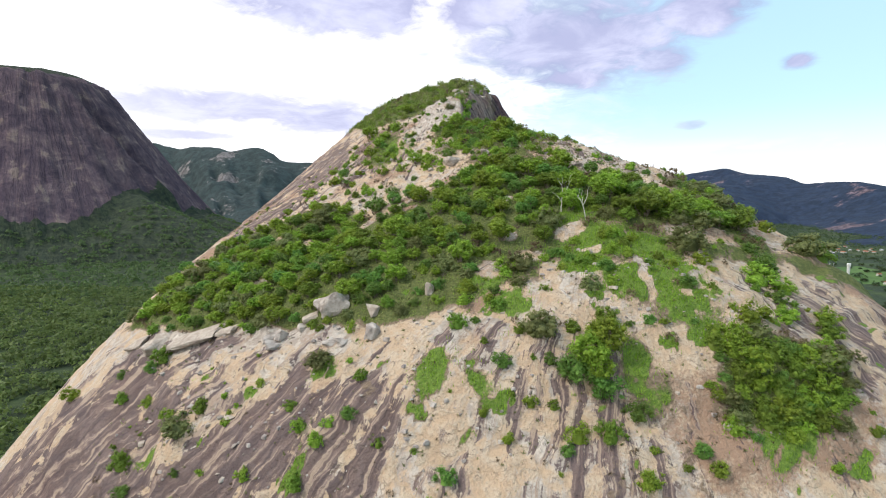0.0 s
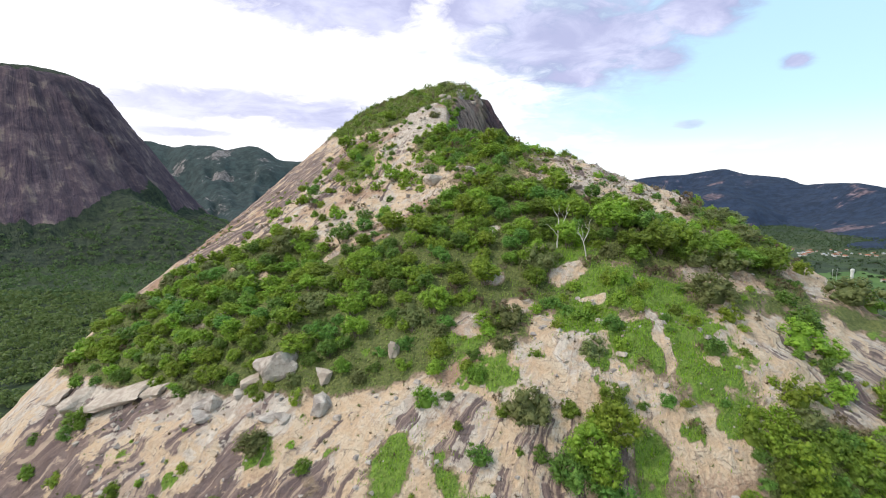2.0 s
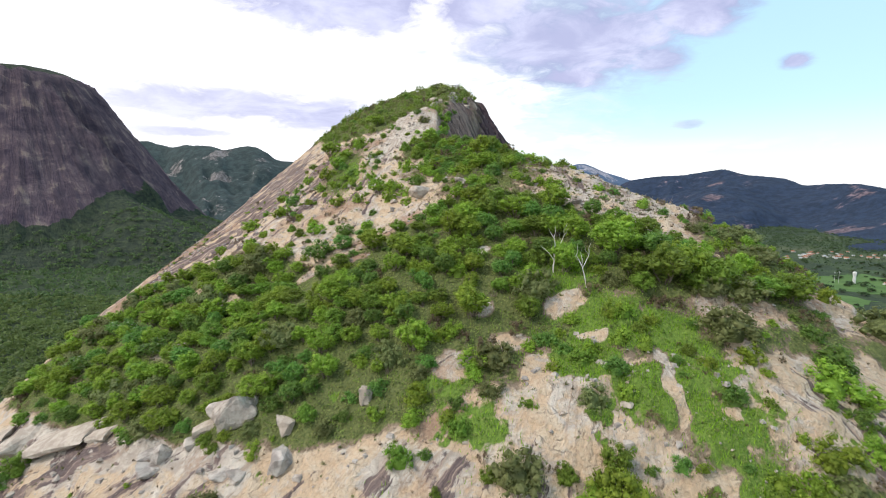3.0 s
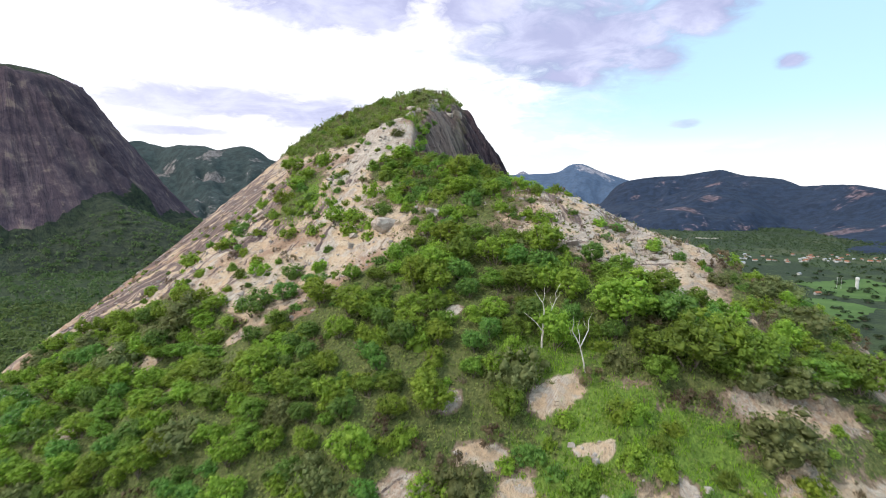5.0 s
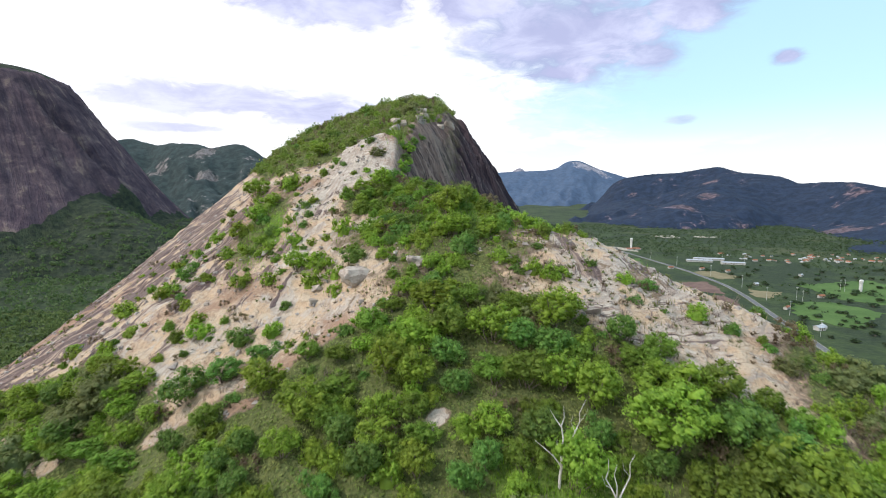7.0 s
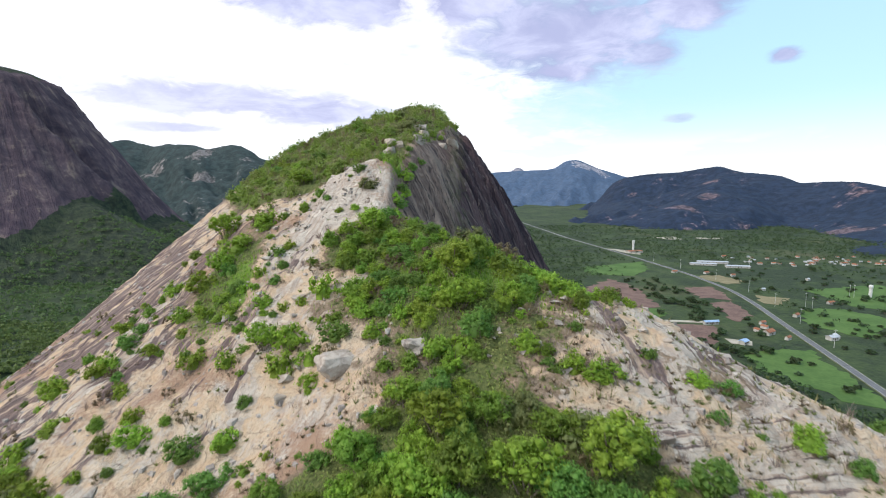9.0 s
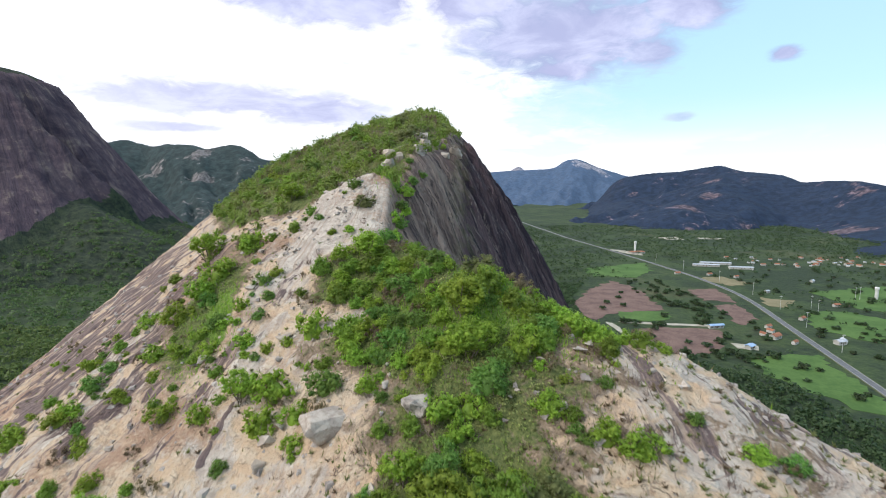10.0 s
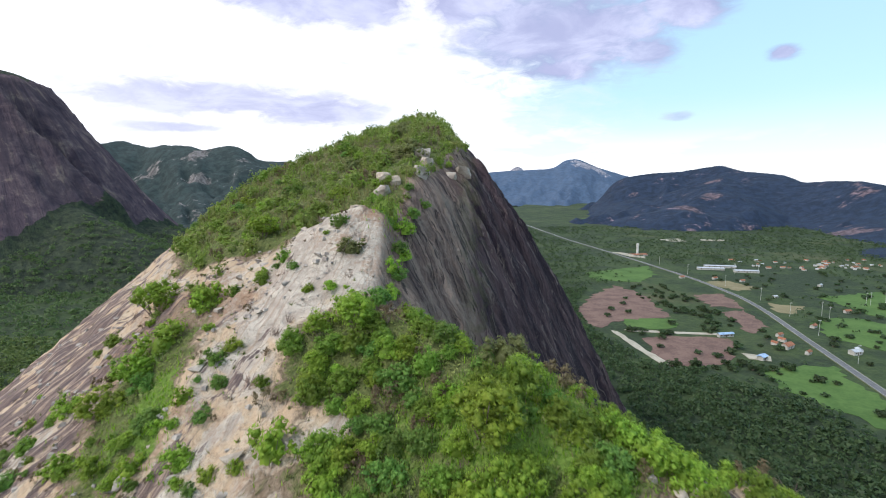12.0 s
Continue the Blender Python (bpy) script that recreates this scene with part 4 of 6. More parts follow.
LOW_FACE = ((-22.3, 57.6, 1.6), (-40.3, 68.6, 2.6), (-41.9, 68.2, 2.4), (-59.1, 75.3, 3.0), (1.7, 55.3, 2.0), (-6.7, 48.1, 1.6), (-35.0, 59.9, 1.9), (-30.3, 58.6, 1.9), (-25.8, 55.5, 1.5), (-13.6, 49.9, 2.0),
            (-40.5, 58.2, 2.6), (-31.3, 53.9, 1.8), (-21.8, 50.2, 1.5), (-15.5, 47.9, 1.9), (0.3, 44.3, 3.0), (18.8, 41.8, 2.0), (9.0, 48.0, 1.6), (11.2, 47.5, 1.6), (13.2, 45.6, 2.6), (16.2, 45.0, 2.4),
            (19.3, 46.4, 2.6), (-15.9, 51.6, 1.9), (4.1, 47.8, 1.2), (12.0, 44.6, 2.2), (-1.6, 43.0, 2.2), (-45.0, 66.0, 1.8))
UPPER = ((11.6, 96.4, 4.0), (15.0, 95.8, 2.5), (-5.3, 98.4, 3.4), (-2.6, 98.0, 3.0), (-14.3, 112.0, 3.6), (-15.6, 110.6, 3.2), (-13.5, 115.0, 3.2), (-11.3, 117.4, 2.2), (-6.5, 106.1, 1.8), (-6.4, 108.7, 1.4),
         (-8.7, 108.1, 1.4), (-0.9, 102.6, 2.5), (17.3, 98.0, 2.4), (19.5, 99.0, 2.9), (21.4, 97.2, 2.0), (11.2, 92.4, 2.1), (-21.1, 105.3, 2.2), (-21.0, 107.7, 1.7), (-21.4, 103.1, 2.4), (-13.6, 105.6, 1.8),
         (-10.5, 104.5, 1.7), (-16.3, 106.5, 2.0), (-0.7, 95.7, 2.0), (-3.2, 95.8, 2.3), (-8.3, 98.0, 1.6), (4.7, 95.7, 1.9), (-17.6, 121.3, 3.6), (-10.9, 117.9, 2.6), (-12.9, 111.0, 2.8))
UPPER_MORE = ((-27.8, 104.0, 2.6), (-22.5, 102.9, 2.5), (-25.2, 96.0, 2.0), (-7.5, 110.5, 2.4), (-6.9, 103.9, 2.0), (-11.9, 99.5, 1.8), (0.2, 119.6, 1.6), (-8.7, 125.7, 3.4), (29.1, 88.3, 1.6), (31.8, 84.6, 1.8),
              (24.5, 90.5, 1.5), (5.0, 117.2, 1.6), (5.4, 119.6, 1.7), (5.9, 122.2, 1.9), (6.6, 124.6, 1.7), (7.6, 127.0, 1.8), (27.0, 86.0, 1.6), (-13.9, 93.9, 2.6), (-6.0, 91.8, 2.2), (-9.3, 91.8, 2.6), (20.8, 88.7, 2.4), (18.9, 89.6, 2.0), (9.5, 92.5, 2.4), (12.6, 93.6, 3.0), (10.5, 90.8, 1.8), (16.0, 91.5, 2.0), (20.0, 93.0, 1.3), (-18.0, 99.0, 1.5), (-15.0, 95.5, 1.8), (-20.0, 112.5, 2.2), (-24.0, 109.5, 1.8), (-31.0, 99.0, 1.6), (6.8, 96.8, 1.8))
BIG_BELT = (("tree", 0.2, 78.6, 5.0), ("flowering", -11.7, 85.6, 4.4), ("dark_tree", -8.6, 86.2, 3.8), ("dark_tree", -5.8, 88.0, 3.2), ("tree", 9.5, 86.6, 3.6), ("bright_tree", 12.8, 87.0, 3.8), ("bright_tree", 16.5, 85.2, 3.6), ("tree", 19.5, 83.0, 3.8), ("bright_tree", 10.8, 83.6, 3.8), ("tree", 14.4, 82.6, 4.0), ("tree", 13.6, 75.2, 3.6), ("dark_tree", 16.6, 74.2, 3.2), ("bright_tree", 28.0, 68.5, 5.2),
            ("bright_tree", 25.2, 69.6, 4.8), ("tree", 30.5, 70.0, 4.8), ("bright_tree", 32.6, 68.0, 4.2), ("tree", 24.0, 72.5, 4.6), ("dark_tree", 28.6, 72.6, 4.2), ("shrub", 36.2, 75.5, 2.6), ("shrub", 38.5, 72.7, 2.8),
            ("flowering", -38.0, 84.0, 3.4), ("flowering", -33.5, 80.0, 3.2), ("flowering", -30.0, 77.0, 2.8), ("flowering", -41.0, 80.0, 2.8), ("tree", 25.5, 75.5, 4.0), ("dark_tree", 31.0, 71.8, 3.8))

turner = random.Random(5)
for kind, x, y, w in FRONT + BIG_BELT:
    stand(kind, x, y, w, turner.uniform(0, 6.28), 0.1, 0.85)
for k, (x, y, w) in enumerate(THICKET):
    for i in range(3):
        stand(("fresh_shrub", "shrub", "fresh_shrub", "shrub", "dark_shrub")[(2 * k + i) % 5], x - 0.6 + 1.3 * math.cos(k + 2.1 * i), y - 0.5 + 0.8 * math.sin(k + 2.1 * i), 0.72 * w, turner.uniform(0, 6.28), 0.1, 0.95)
for k, (x, y, w) in enumerate(LOW_FACE):
    stand((("green_bush", "bush") if w < 1.65 else ("shrub", "fresh_shrub", "dark_shrub"))[k % (2 if w < 1.65 else 3)], x, y, w, turner.uniform(0, 6.28))
for k, (x, y, w) in enumerate(UPPER + UPPER_MORE):
    kind = "tree" if w > 3.3 else ("dark_shrub", "shrub", "shrub", "green_bush")[k % 4] if w > 1.7 else ("green_bush", "dark_shrub")[k % 2]
    stand(kind, x, y, w, turner.uniform(0, 6.28), 0.1)


def crowded(x, y, r):
    for px, py, pr in PLACED:
        if (px - x)**2 + (py - y)**2 < (0.50 * (pr + r))**2:
            return True
    return False


SADDLE = (("tree", 11.2, 99.6, 3.4), ("dark_shrub", 6.4, 104.6, 2.6), ("dark_shrub", 15.2, 101.6, 2.4), ("dark_shrub", 9.4, 107.2, 2.4), ("shrub", 18.6, 100.6, 2.6), ("dark_shrub", 4.2, 107.4, 2.2), ("olive_shrub", 13.0, 105.0, 2.4), ("dark_shrub", 7.8, 100.4, 2.0), ("tree", 3.0, 109.6, 3.0), ("shrub", 21.4, 99.2, 2.2), ("shrub", 23.2, 98.4, 1.9), ("dark_shrub", 13.6, 97.4, 2.2), ("shrub", 0.4, 110.6, 2.4), ("shrub", 2.6, 111.8, 2.6), ("dark_shrub", 4.4, 112.4, 2.2), ("fresh_shrub", -1.6, 109.4, 2.0), ("shrub", 5.2, 114.6, 1.8), ("dark_shrub", 5.4, 117.0, 1.7), ("shrub", 5.7, 119.4, 1.6), ("olive_shrub", 1.6, 117.0, 1.8))
for kind, x, y, w in SADDLE:
    stand(kind, x, y, w, turner.uniform(0, 6.28), 0.1, 0.95)

LEDGES = ((2.6, 58.0, 2.2), (1.8, 55.0, 1.3), (14.2, 52.8, 1.8), (17.0, 57.1, 3.6), (6.3, 58.4, 2.3), (8.2, 62.2, 2.9), (19.9, 59.2, 2.3), (17.6, 60.9, 1.9), (31.4, 58.7, 2.6), (28.8, 57.0, 2.6), (38.4, 59.5, 4.0),
          (39.1, 56.7, 3.2), (43.0, 53.6, 3.0), (43.2, 51.2, 2.1), (24.2, 43.2, 2.1), (25.1, 42.0, 1.8), (6.4, 46.3, 1.5), (52.1, 67.5, 3.2), (49.9, 67.5, 3.0), (42.7, 46.0, 1.5), (36.4, 42.7, 1.4))
CRACKS = ((-47.8, 70.7, 2.6), (-39.8, 63.4, 1.6), (-32.5, 57.4, 2.4), (-38.6, 55.4, 2.3), (-6.0, 47.9, 2.0), (-10.3, 50.8, 2.0), (-9.3, 53.7, 1.7), (-14.7, 56.6, 3.0), (-17.5, 53.8, 1.5), (-12.5, 50.9, 1.7),
          (-18.9, 104.1, 0.9), (-8.7, 97.6, 1.6), (-5.9, 97.0, 2.3), (-3.3, 95.3, 1.9), (-0.4, 94.0, 1.8), (1.4, 96.9, 2.8), (-7.0, 103.4, 1.8), (-4.6, 102.3, 1.2), (-10.8, 107.4, 2.2), (2.6, 100.0, 2.4), (-5.4, 94.4, 2.1), (-15.0, 104.1, 1.2))
FRINGE = ((-12.0, 61.4, 1.8), (-10.6, 62.4, 2.2), (-16.6, 61.6, 1.6), (-19.6, 63.8, 1.8), (-7.0, 60.6, 2.0), (-5.2, 59.4, 1.7), (-3.6, 59.8, 2.0), (-0.6, 59.0, 1.6), (-15.6, 60.6, 1.3), (-11.4, 59.6, 1.2), (-24.5, 65.4, 1.8), (-27.4, 66.6, 1.6), (-31.0, 69.4, 1.7), (-42.2, 74.4, 2.4), (-45.6, 75.6, 2.2), (9.2, 58.6, 1.8), (16.4, 62.4, 2.2), (18.8, 62.2, 1.8), (6.6, 56.6, 1.6), (20.2, 57.4, 1.6), (12.2, 57.2, 1.2), (14.8, 60.4, 1.4), (8.0, 60.6, 2.0))
for k, (x, y, w) in enumerate(LEDGES + CRACKS + FRINGE):
    if not crowded(x, y, 0.7 * w):
        stand(("shrub", "dark_shrub", "fresh_shrub", "olive_shrub", "dark_shrub")[k % 5] if w > 1.6 else ("green_bush", "bush")[k % 2], x, y, w, turner.uniform(0, 6.28), 0.1, 0.9)


def scatter(seed, tries, most, x0, x1, y0, y1, pick):
    rnd, done = random.Random(seed), 0
    spots = [(rnd.uniform(x0, x1), rnd.uniform(y0, y1), rnd.random(), rnd.random(), rnd.uniform(0, 6.28)) for _ in range(tries)]
    wood = wood_of(np.array([s[0] for s in spots]), np.array([s[1] for s in spots]))
    for (x, y, a, b, turn), w in zip(spots, wood):
        got = pick(x, y, a, b, float(w))
        if got and not crowded(x, y, got[1] / 2):
            stand(got[0], x, y, got[1], turn, 0.12 if got[1] > 2 else 0.08, 0.75 + 0.35 * b)
            done += 1
            if done >= most:
                return


def pick_tree(x, y, a, b, w):
    if a > w * 0.95 or y > 95 or (x > 34 and y > 69) or (x > 3 and y < 67) or y < 62.5:
        return None
    kind = "bright_tree" if b < 0.38 + 0.012 * x else "tree" if b < 0.76 else "dark_tree" if b < 0.95 else "olive_shrub"
    return kind, 1.9 + 1.7 * ((b * 29) % 1) * (1.15 if x > 8 else 0.8)


def pick_shrub(x, y, a, b, w):
    if a > w:
        return None
    return (("shrub", "dark_shrub", "olive_shrub", "dry_bush", "shrub") if y < 93 else ("fresh_shrub", "shrub", "dark_shrub", "shrub", "dry_bush", "fresh_shrub"))[int(b * 6 if y > 93 else b * 5)], 1.3 + 1.1 * ((b * 37) % 1)


def pick_bush(x, y, a, b, w):
    bare = x < right_edge(y) - 2 and -45 < x < 44
    if not bare or a > 0.25 + 0.35 * float(fbm(np.array([x * 0.12]), np.array([y * 0.12]), 3)[0]):
        return None
    return ("green_bush", "bush", "green_bush", "dry_bush")[int(b * 4)], 0.45 + 0.7 * ((b * 53) % 1)**2


scatter(1, 7000, 255, -54, 44, 62, 118, pick_tree)
scatter(2, 9000, 150, -54, 44, 60, 94, pick_shrub)
scatter(12, 1500, 56, 33, 49, 66, 88, pick_shrub)
scatter(6, 900, 26, 27, 42, 44, 52, pick_shrub)
scatter(4, 7000, 112, 0, 26, 93, 112, pick_shrub)


def summit_scrub():
    """The close low scrub on the summit, one mesh of many small crowns."""
    rnd = random.Random(15)
    pieces = []
    protos = []
    for key in ("fresh_shrub", "shrub", "dark_shrub", "olive_shrub"):
        me = [c for c in PLANT[key][0].children if c.name.startswith("crown")][0].data
        co, tri = np.empty(len(me.vertices) * 3), np.empty(len(me.polygons) * 3, int)
        me.vertices.foreach_get("co", co)
        me.loops.foreach_get("vertex_index", tri)
        faces = co.reshape(-1, 3)[tri].reshape(-1, 3, 3)
        leaf = faces[:-8 * 46:6]
        mid = leaf.mean(1, keepdims=True)
        protos.append(np.concatenate([mid + 1.8 * (leaf - mid), faces[-8 * 46:][:160]]).reshape(-1, 3))
    spots = [(rnd.uniform(-40, 20), rnd.uniform(118, 185)) for _ in range(5200)] + [(rnd.uniform(-30, 34), rnd.uniform(185, 280)) for _ in range(900)]
    wood = wood_of(np.array([s[0] for s in spots]), np.array([s[1] for s in spots]))
    taken = []
    for (x, y), w in zip(spots, wood):
        s = 0.42 + 1.1 * rnd.random()**2.4
        if rnd.random() > w or any((x - a)**2 + (y - b)**2 < (0.92 * (s + c))**2 for a, b, c in taken):
            continue
        taken.append((x, y, s))
        co = protos[rnd.choice((0, 1, 1, 2, 3))]
        t, tall = rnd.uniform(0, 6.28), rnd.uniform(0.75, 1.4)
        c, d = math.cos(t), math.sin(t)
        z = float(hill_height(np.array([x]), np.array([y]))[0]) - 0.1
        v = np.stack([x + s * (c * co[:, 0] - d * co[:, 1]), y + s * (d * co[:, 0] + c * co[:, 1]), z + s * tall * co[:, 2]], 1)
        pieces.append((v, np.arange(len(v)).reshape(-1, 3)))
    tagged(new("summit_scrub", mesh_from("summit_scrub", *joined(pieces), LEAF_SCRUB)), "close green scrub covering the rocky summit", "scrub", kind="stuff")


summit_scrub()


def pick_summit(x, y, a, b, w):
    if a > w * 0.9:
        return None
    return ("shrub", "fresh_shrub", "dark_shrub", "shrub", "olive_shrub", "dry_bush")[int(b * 6)], 1.1 + 1.5 * ((b * 31) % 1)**1.5


scatter(14, 3000, 90, -34, 12, 119, 158, pick_summit)
scatter(3, 2500, 250, -48, 44, 42, 122, pick_bush)


def pick_small(x, y, a, b, w):
    if x > right_edge(np.array(y)) - 2 or a > 0.5 + 0.8 * float(fbm(np.array([x * 0.1 + 2]), np.array([y * 0.1]), 3)[0]):
        return None
    return ("shrub", "dark_shrub", "fresh_shrub", "dry_bush")[int(b * 4)], 0.8 + 0.9 * ((b * 41) % 1)


scatter(7, 1500, 75, -32, 8, 90, 121, pick_small)
scatter(8, 500, 12, 14, 40, 78, 93, pick_small)
scatter(10, 400, 16, 4, 18, 88, 97, pick_small)
scatter(9, 500, 26, 2, 44, 50, 64, pick_small)


def dead_tree(label, x, y, branches):
    """A leafless bleached tree: trunk and limbs as tapered tubes."""
    z = float(hill_height(np.array([x]), np.array([y]))[0])
    thing = tagged(new("dead_tree"), label, "tree", "dead trees")
    thing.location = (x, y, z)
    for k, (name, path, r0, r1) in enumerate(branches):
        n = len(path)
        me = mesh_from(name, *tube(path, [r0 + (r1 - r0) * i / (n - 1) for i in range(n)], 7), PALE_BARK, True)
        part_mesh(name, me, thing)
    return thing


dead_tree("bare dead tree with a forked white trunk", 17.1, 71.5, (
    ("trunk", ((0, 0, -0.4), (0.02, 0, 0.6), (0.10, 0, 1.3), (0.06, 0.05, 2.2)), 0.10, 0.07),
    ("limb", ((0.06, 0.05, 2.1), (0.14, 0, 3.0), (0.0, 0, 3.8), (0.12, -0.1, 4.3), (0.1, 0, 5.0)), 0.06, 0.012),
    ("limb", ((0.06, 0, 1.6), (0.45, 0.1, 2.5), (0.85, 0.15, 3.3), (1.1, 0.1, 4.0), (1.05, 0.1, 4.5), (1.45, 0.2, 5.3)), 0.06, 0.010),
    ("limb", ((0.0, 0, 3.7), (-0.35, 0.1, 4.2), (-0.7, 0, 4.8)), 0.04, 0.01),
    ("limb", ((0.06, 0, 1.3), (-0.45, -0.1, 2.0), (-1.0, -0.1, 2.5), (-1.5, 0, 2.9)), 0.05, 0.01),
    ("limb", ((0.06, 0, 1.8), (-0.2, 0, 2.4), (-0.2, 0.1, 2.9)), 0.03, 0.008),
    ("twig", ((1.1, 0.1, 4.0), (1.3, 0.1, 4.2), (1.5, 0.0, 4.8)), 0.02, 0.006),
    ("twig", ((0.85, 0.15, 3.3), (0.6, 0.2, 3.9), (0.7, 0.2, 4.3)), 0.02, 0.006)))
dead_tree("bare dead tree with thin twisted grey limbs", 20.0, 68.8, (
    ("trunk", ((0, 0, -0.4), (-0.15, 0, 0.6), (-0.35, 0, 1.4), (-0.55, 0, 2.1)), 0.075, 0.045),
    ("limb", ((-0.5, 0, 1.9), (-0.15, 0.1, 2.6), (0.15, 0.1, 3.3), (0.1, 0.1, 4.0), (0.3, 0, 4.6)), 0.05, 0.01),
    ("limb", ((-0.55, 0, 2.1), (-0.85, 0, 2.7), (-1.15, 0.1, 3.2), (-1.05, 0, 3.8), (-1.1, 0, 4.4)), 0.05, 0.01),
    ("limb", ((-0.55, 0, 2.1), (-0.6, -0.1, 2.9), (-0.75, 0, 3.5), (-0.6, 0, 4.1)), 0.035, 0.008),
    ("twig", ((0.15, 0.1, 3.3), (-0.2, 0.1, 3.7), (-0.3, 0.1, 4.2)), 0.02, 0.006),
    ("twig", ((-0.85, 0, 2.7), (-1.2, 0, 2.9), (-1.4, 0, 3.5)), 0.02, 0.006)))


def undergrowth():
    """Low leafy plants that close the gaps between the shrubs, one mesh."""
    rng = np.random.RandomState(77)
    n = 210000
    x, y = rng.uniform(-56, 46, n), rng.uniform(44, 168, n)
    w = np.maximum(wood_of(x, y), 0.9 * cover_of(x, y))
    keep = rng.rand(n) < 0.95 * smooth(w, 0.3, 0.7) * (1 - 0.6 * smooth(y, 116, 122))
    x, y = x[keep], y[keep]
    lift = np.abs(fbm(x * 0.6, y * 0.6, 2)) * 0.9 * rng.rand(len(x))
    at = np.stack([x, y, hill_height(x, y) + 0.08 + lift], 1)
    v, f = leaves(rng, at, np.tile((0.0, -0.35, 1.0), (len(x), 1)), 0.14, 1.5)
    return tagged(new("undergrowth", mesh_from("undergrowth", v, f, LEAF_UNDER)), "low green undergrowth between the shrubs", "undergrowth", kind="stuff")


def grass():
    rng = np.random.RandomState(78)
    n = 260000
    x, y = rng.uniform(-50, 46, n), rng.uniform(40, 132, n)
    keep = rng.rand(n) < grass_of(x, y)
    x, y = x[keep], y[keep]
    foot = np.stack([x, y, hill_height(x, y) - 0.03], 1)
    m = len(x)
    side = unit(np.stack([rng.normal(0, 1, m), rng.normal(0, 1, m), np.zeros(m)], 1)) * 0.045
    tip = foot + np.stack([rng.normal(0, 0.12, m), rng.normal(-0.05, 0.12, m), rng.uniform(0.22, 0.55, m)], 1)
    v = np.stack([foot - side, foot + side, tip], 1).reshape(-1, 3)
    return tagged(new("grass", mesh_from("grass", v, np.arange(3 * m).reshape(m, 3), LEAF_GRASS)), "fresh bright green grass on ledges", "grass", kind="stuff")




def tufts():
    """Dry tufts and rosettes in the cracks of the bare rock, one mesh."""
    rng = np.random.RandomState(91)
    n = 17000
    x, y = rng.uniform(-48, 46, n), rng.uniform(42, 124, n)
    many = 0.10 + 0.55 * np.maximum(fbm(x * 0.13 + 8, y * 0.13, 4), 0) + 1.0 * np.exp(-((x - 19) / 13)**2 - ((y - 88) / 7)**2)
    keep = (rng.rand(n) < many) & (x < right_edge(y) - 1) & (wood_of(x, y) < 0.5)
    x, y = x[keep], y[keep]
    m, blades = len(x), 14
    s = rng.uniform(0.12, 0.42, m)
    foot = np.repeat(np.stack([x, y, hill_height(x, y) - 0.02], 1), blades, 0)
    d = rng.normal(0, 1, (m * blades, 3))
    d[:, 2] = np.abs(d[:, 2]) + 0.4
    d = unit(d) * (np.repeat(s, blades) * rng.uniform(0.6, 1.2, m * blades))[:, None]
    side = unit(np.cross(d, rng.normal(0, 1, (m * blades, 3)))) * (np.repeat(s, blades) * 0.14)[:, None]
    v = np.stack([foot - side, foot + side, foot + d], 1).reshape(-1, 3)
    f = np.arange(len(v)).reshape(-1, 3)
    half = (m * 2 // 3) * blades
    tagged(new("tufts", mesh_from("tufts", v[:half * 3], f[:half], LEAF_OLIVE)), "olive tufts of grass in the rock cracks", "grass", kind="stuff")
    w = v[half * 3:]
    tagged(new("dry_tufts", mesh_from("dry_tufts", w, np.arange(len(w)).reshape(-1, 3), LEAF_DRY)), "dry brown tufts on the bare rock", "grass", kind="stuff")


def dry_grass():
    """Tall yellowing grass and thin stalks on the summit, the saddle and the ridge, one mesh."""
    rng = np.random.RandomState(83)
    n = 60000
    x, y = rng.uniform(-30, 42, n), rng.uniform(80, 175, n)
    top = smooth(y, 121, 126) * wood_of(x, y) * smooth(fbm(x * 0.14, y * 0.14, 3), -0.25, 0.3)
    ridge = np.maximum(0.9 * np.exp(-((x - 20) / 13)**2 - ((y - 89) / 7)**2), 1.3 * np.exp(-((x - 11) / 7)**2 - ((y - 92.5) / 4)**2)) * smooth(fbm(x * 0.16 + 4, y * 0.16, 4, 0.6), -0.15, 0.25)
    saddle = 0.5 * np.exp(-((x - 12) / 11)**2 - ((y - 101) / 7)**2)
    keep = (rng.rand(n) < np.maximum.reduce([top, ridge, saddle])) & (x < right_edge(y) - 0.6)
    x, y = x[keep], y[keep]
    m = len(x)
    tall = rng.uniform(0.25, 0.65, m) * (1 + 1.1 * smooth(y, 100, 124) * rng.rand(m))
    foot = np.stack([x, y, hill_height(x, y) - 0.03], 1)
    side = unit(np.stack([rng.normal(0, 1, m), rng.normal(0, 1, m), np.zeros(m)], 1)) * 0.05
    tip = foot + np.stack([rng.normal(0, 0.2, m), rng.normal(0, 0.2, m), tall], 1)
    v = np.stack([foot - side, foot + side, tip], 1).reshape(-1, 3)
    tagged(new("dry_grass", mesh_from("dry_grass", v, np.arange(3 * m).reshape(m, 3), LEAF_STRAW)), "yellowing tall grass and thin stalks on the upper hill", "grass", kind="stuff")


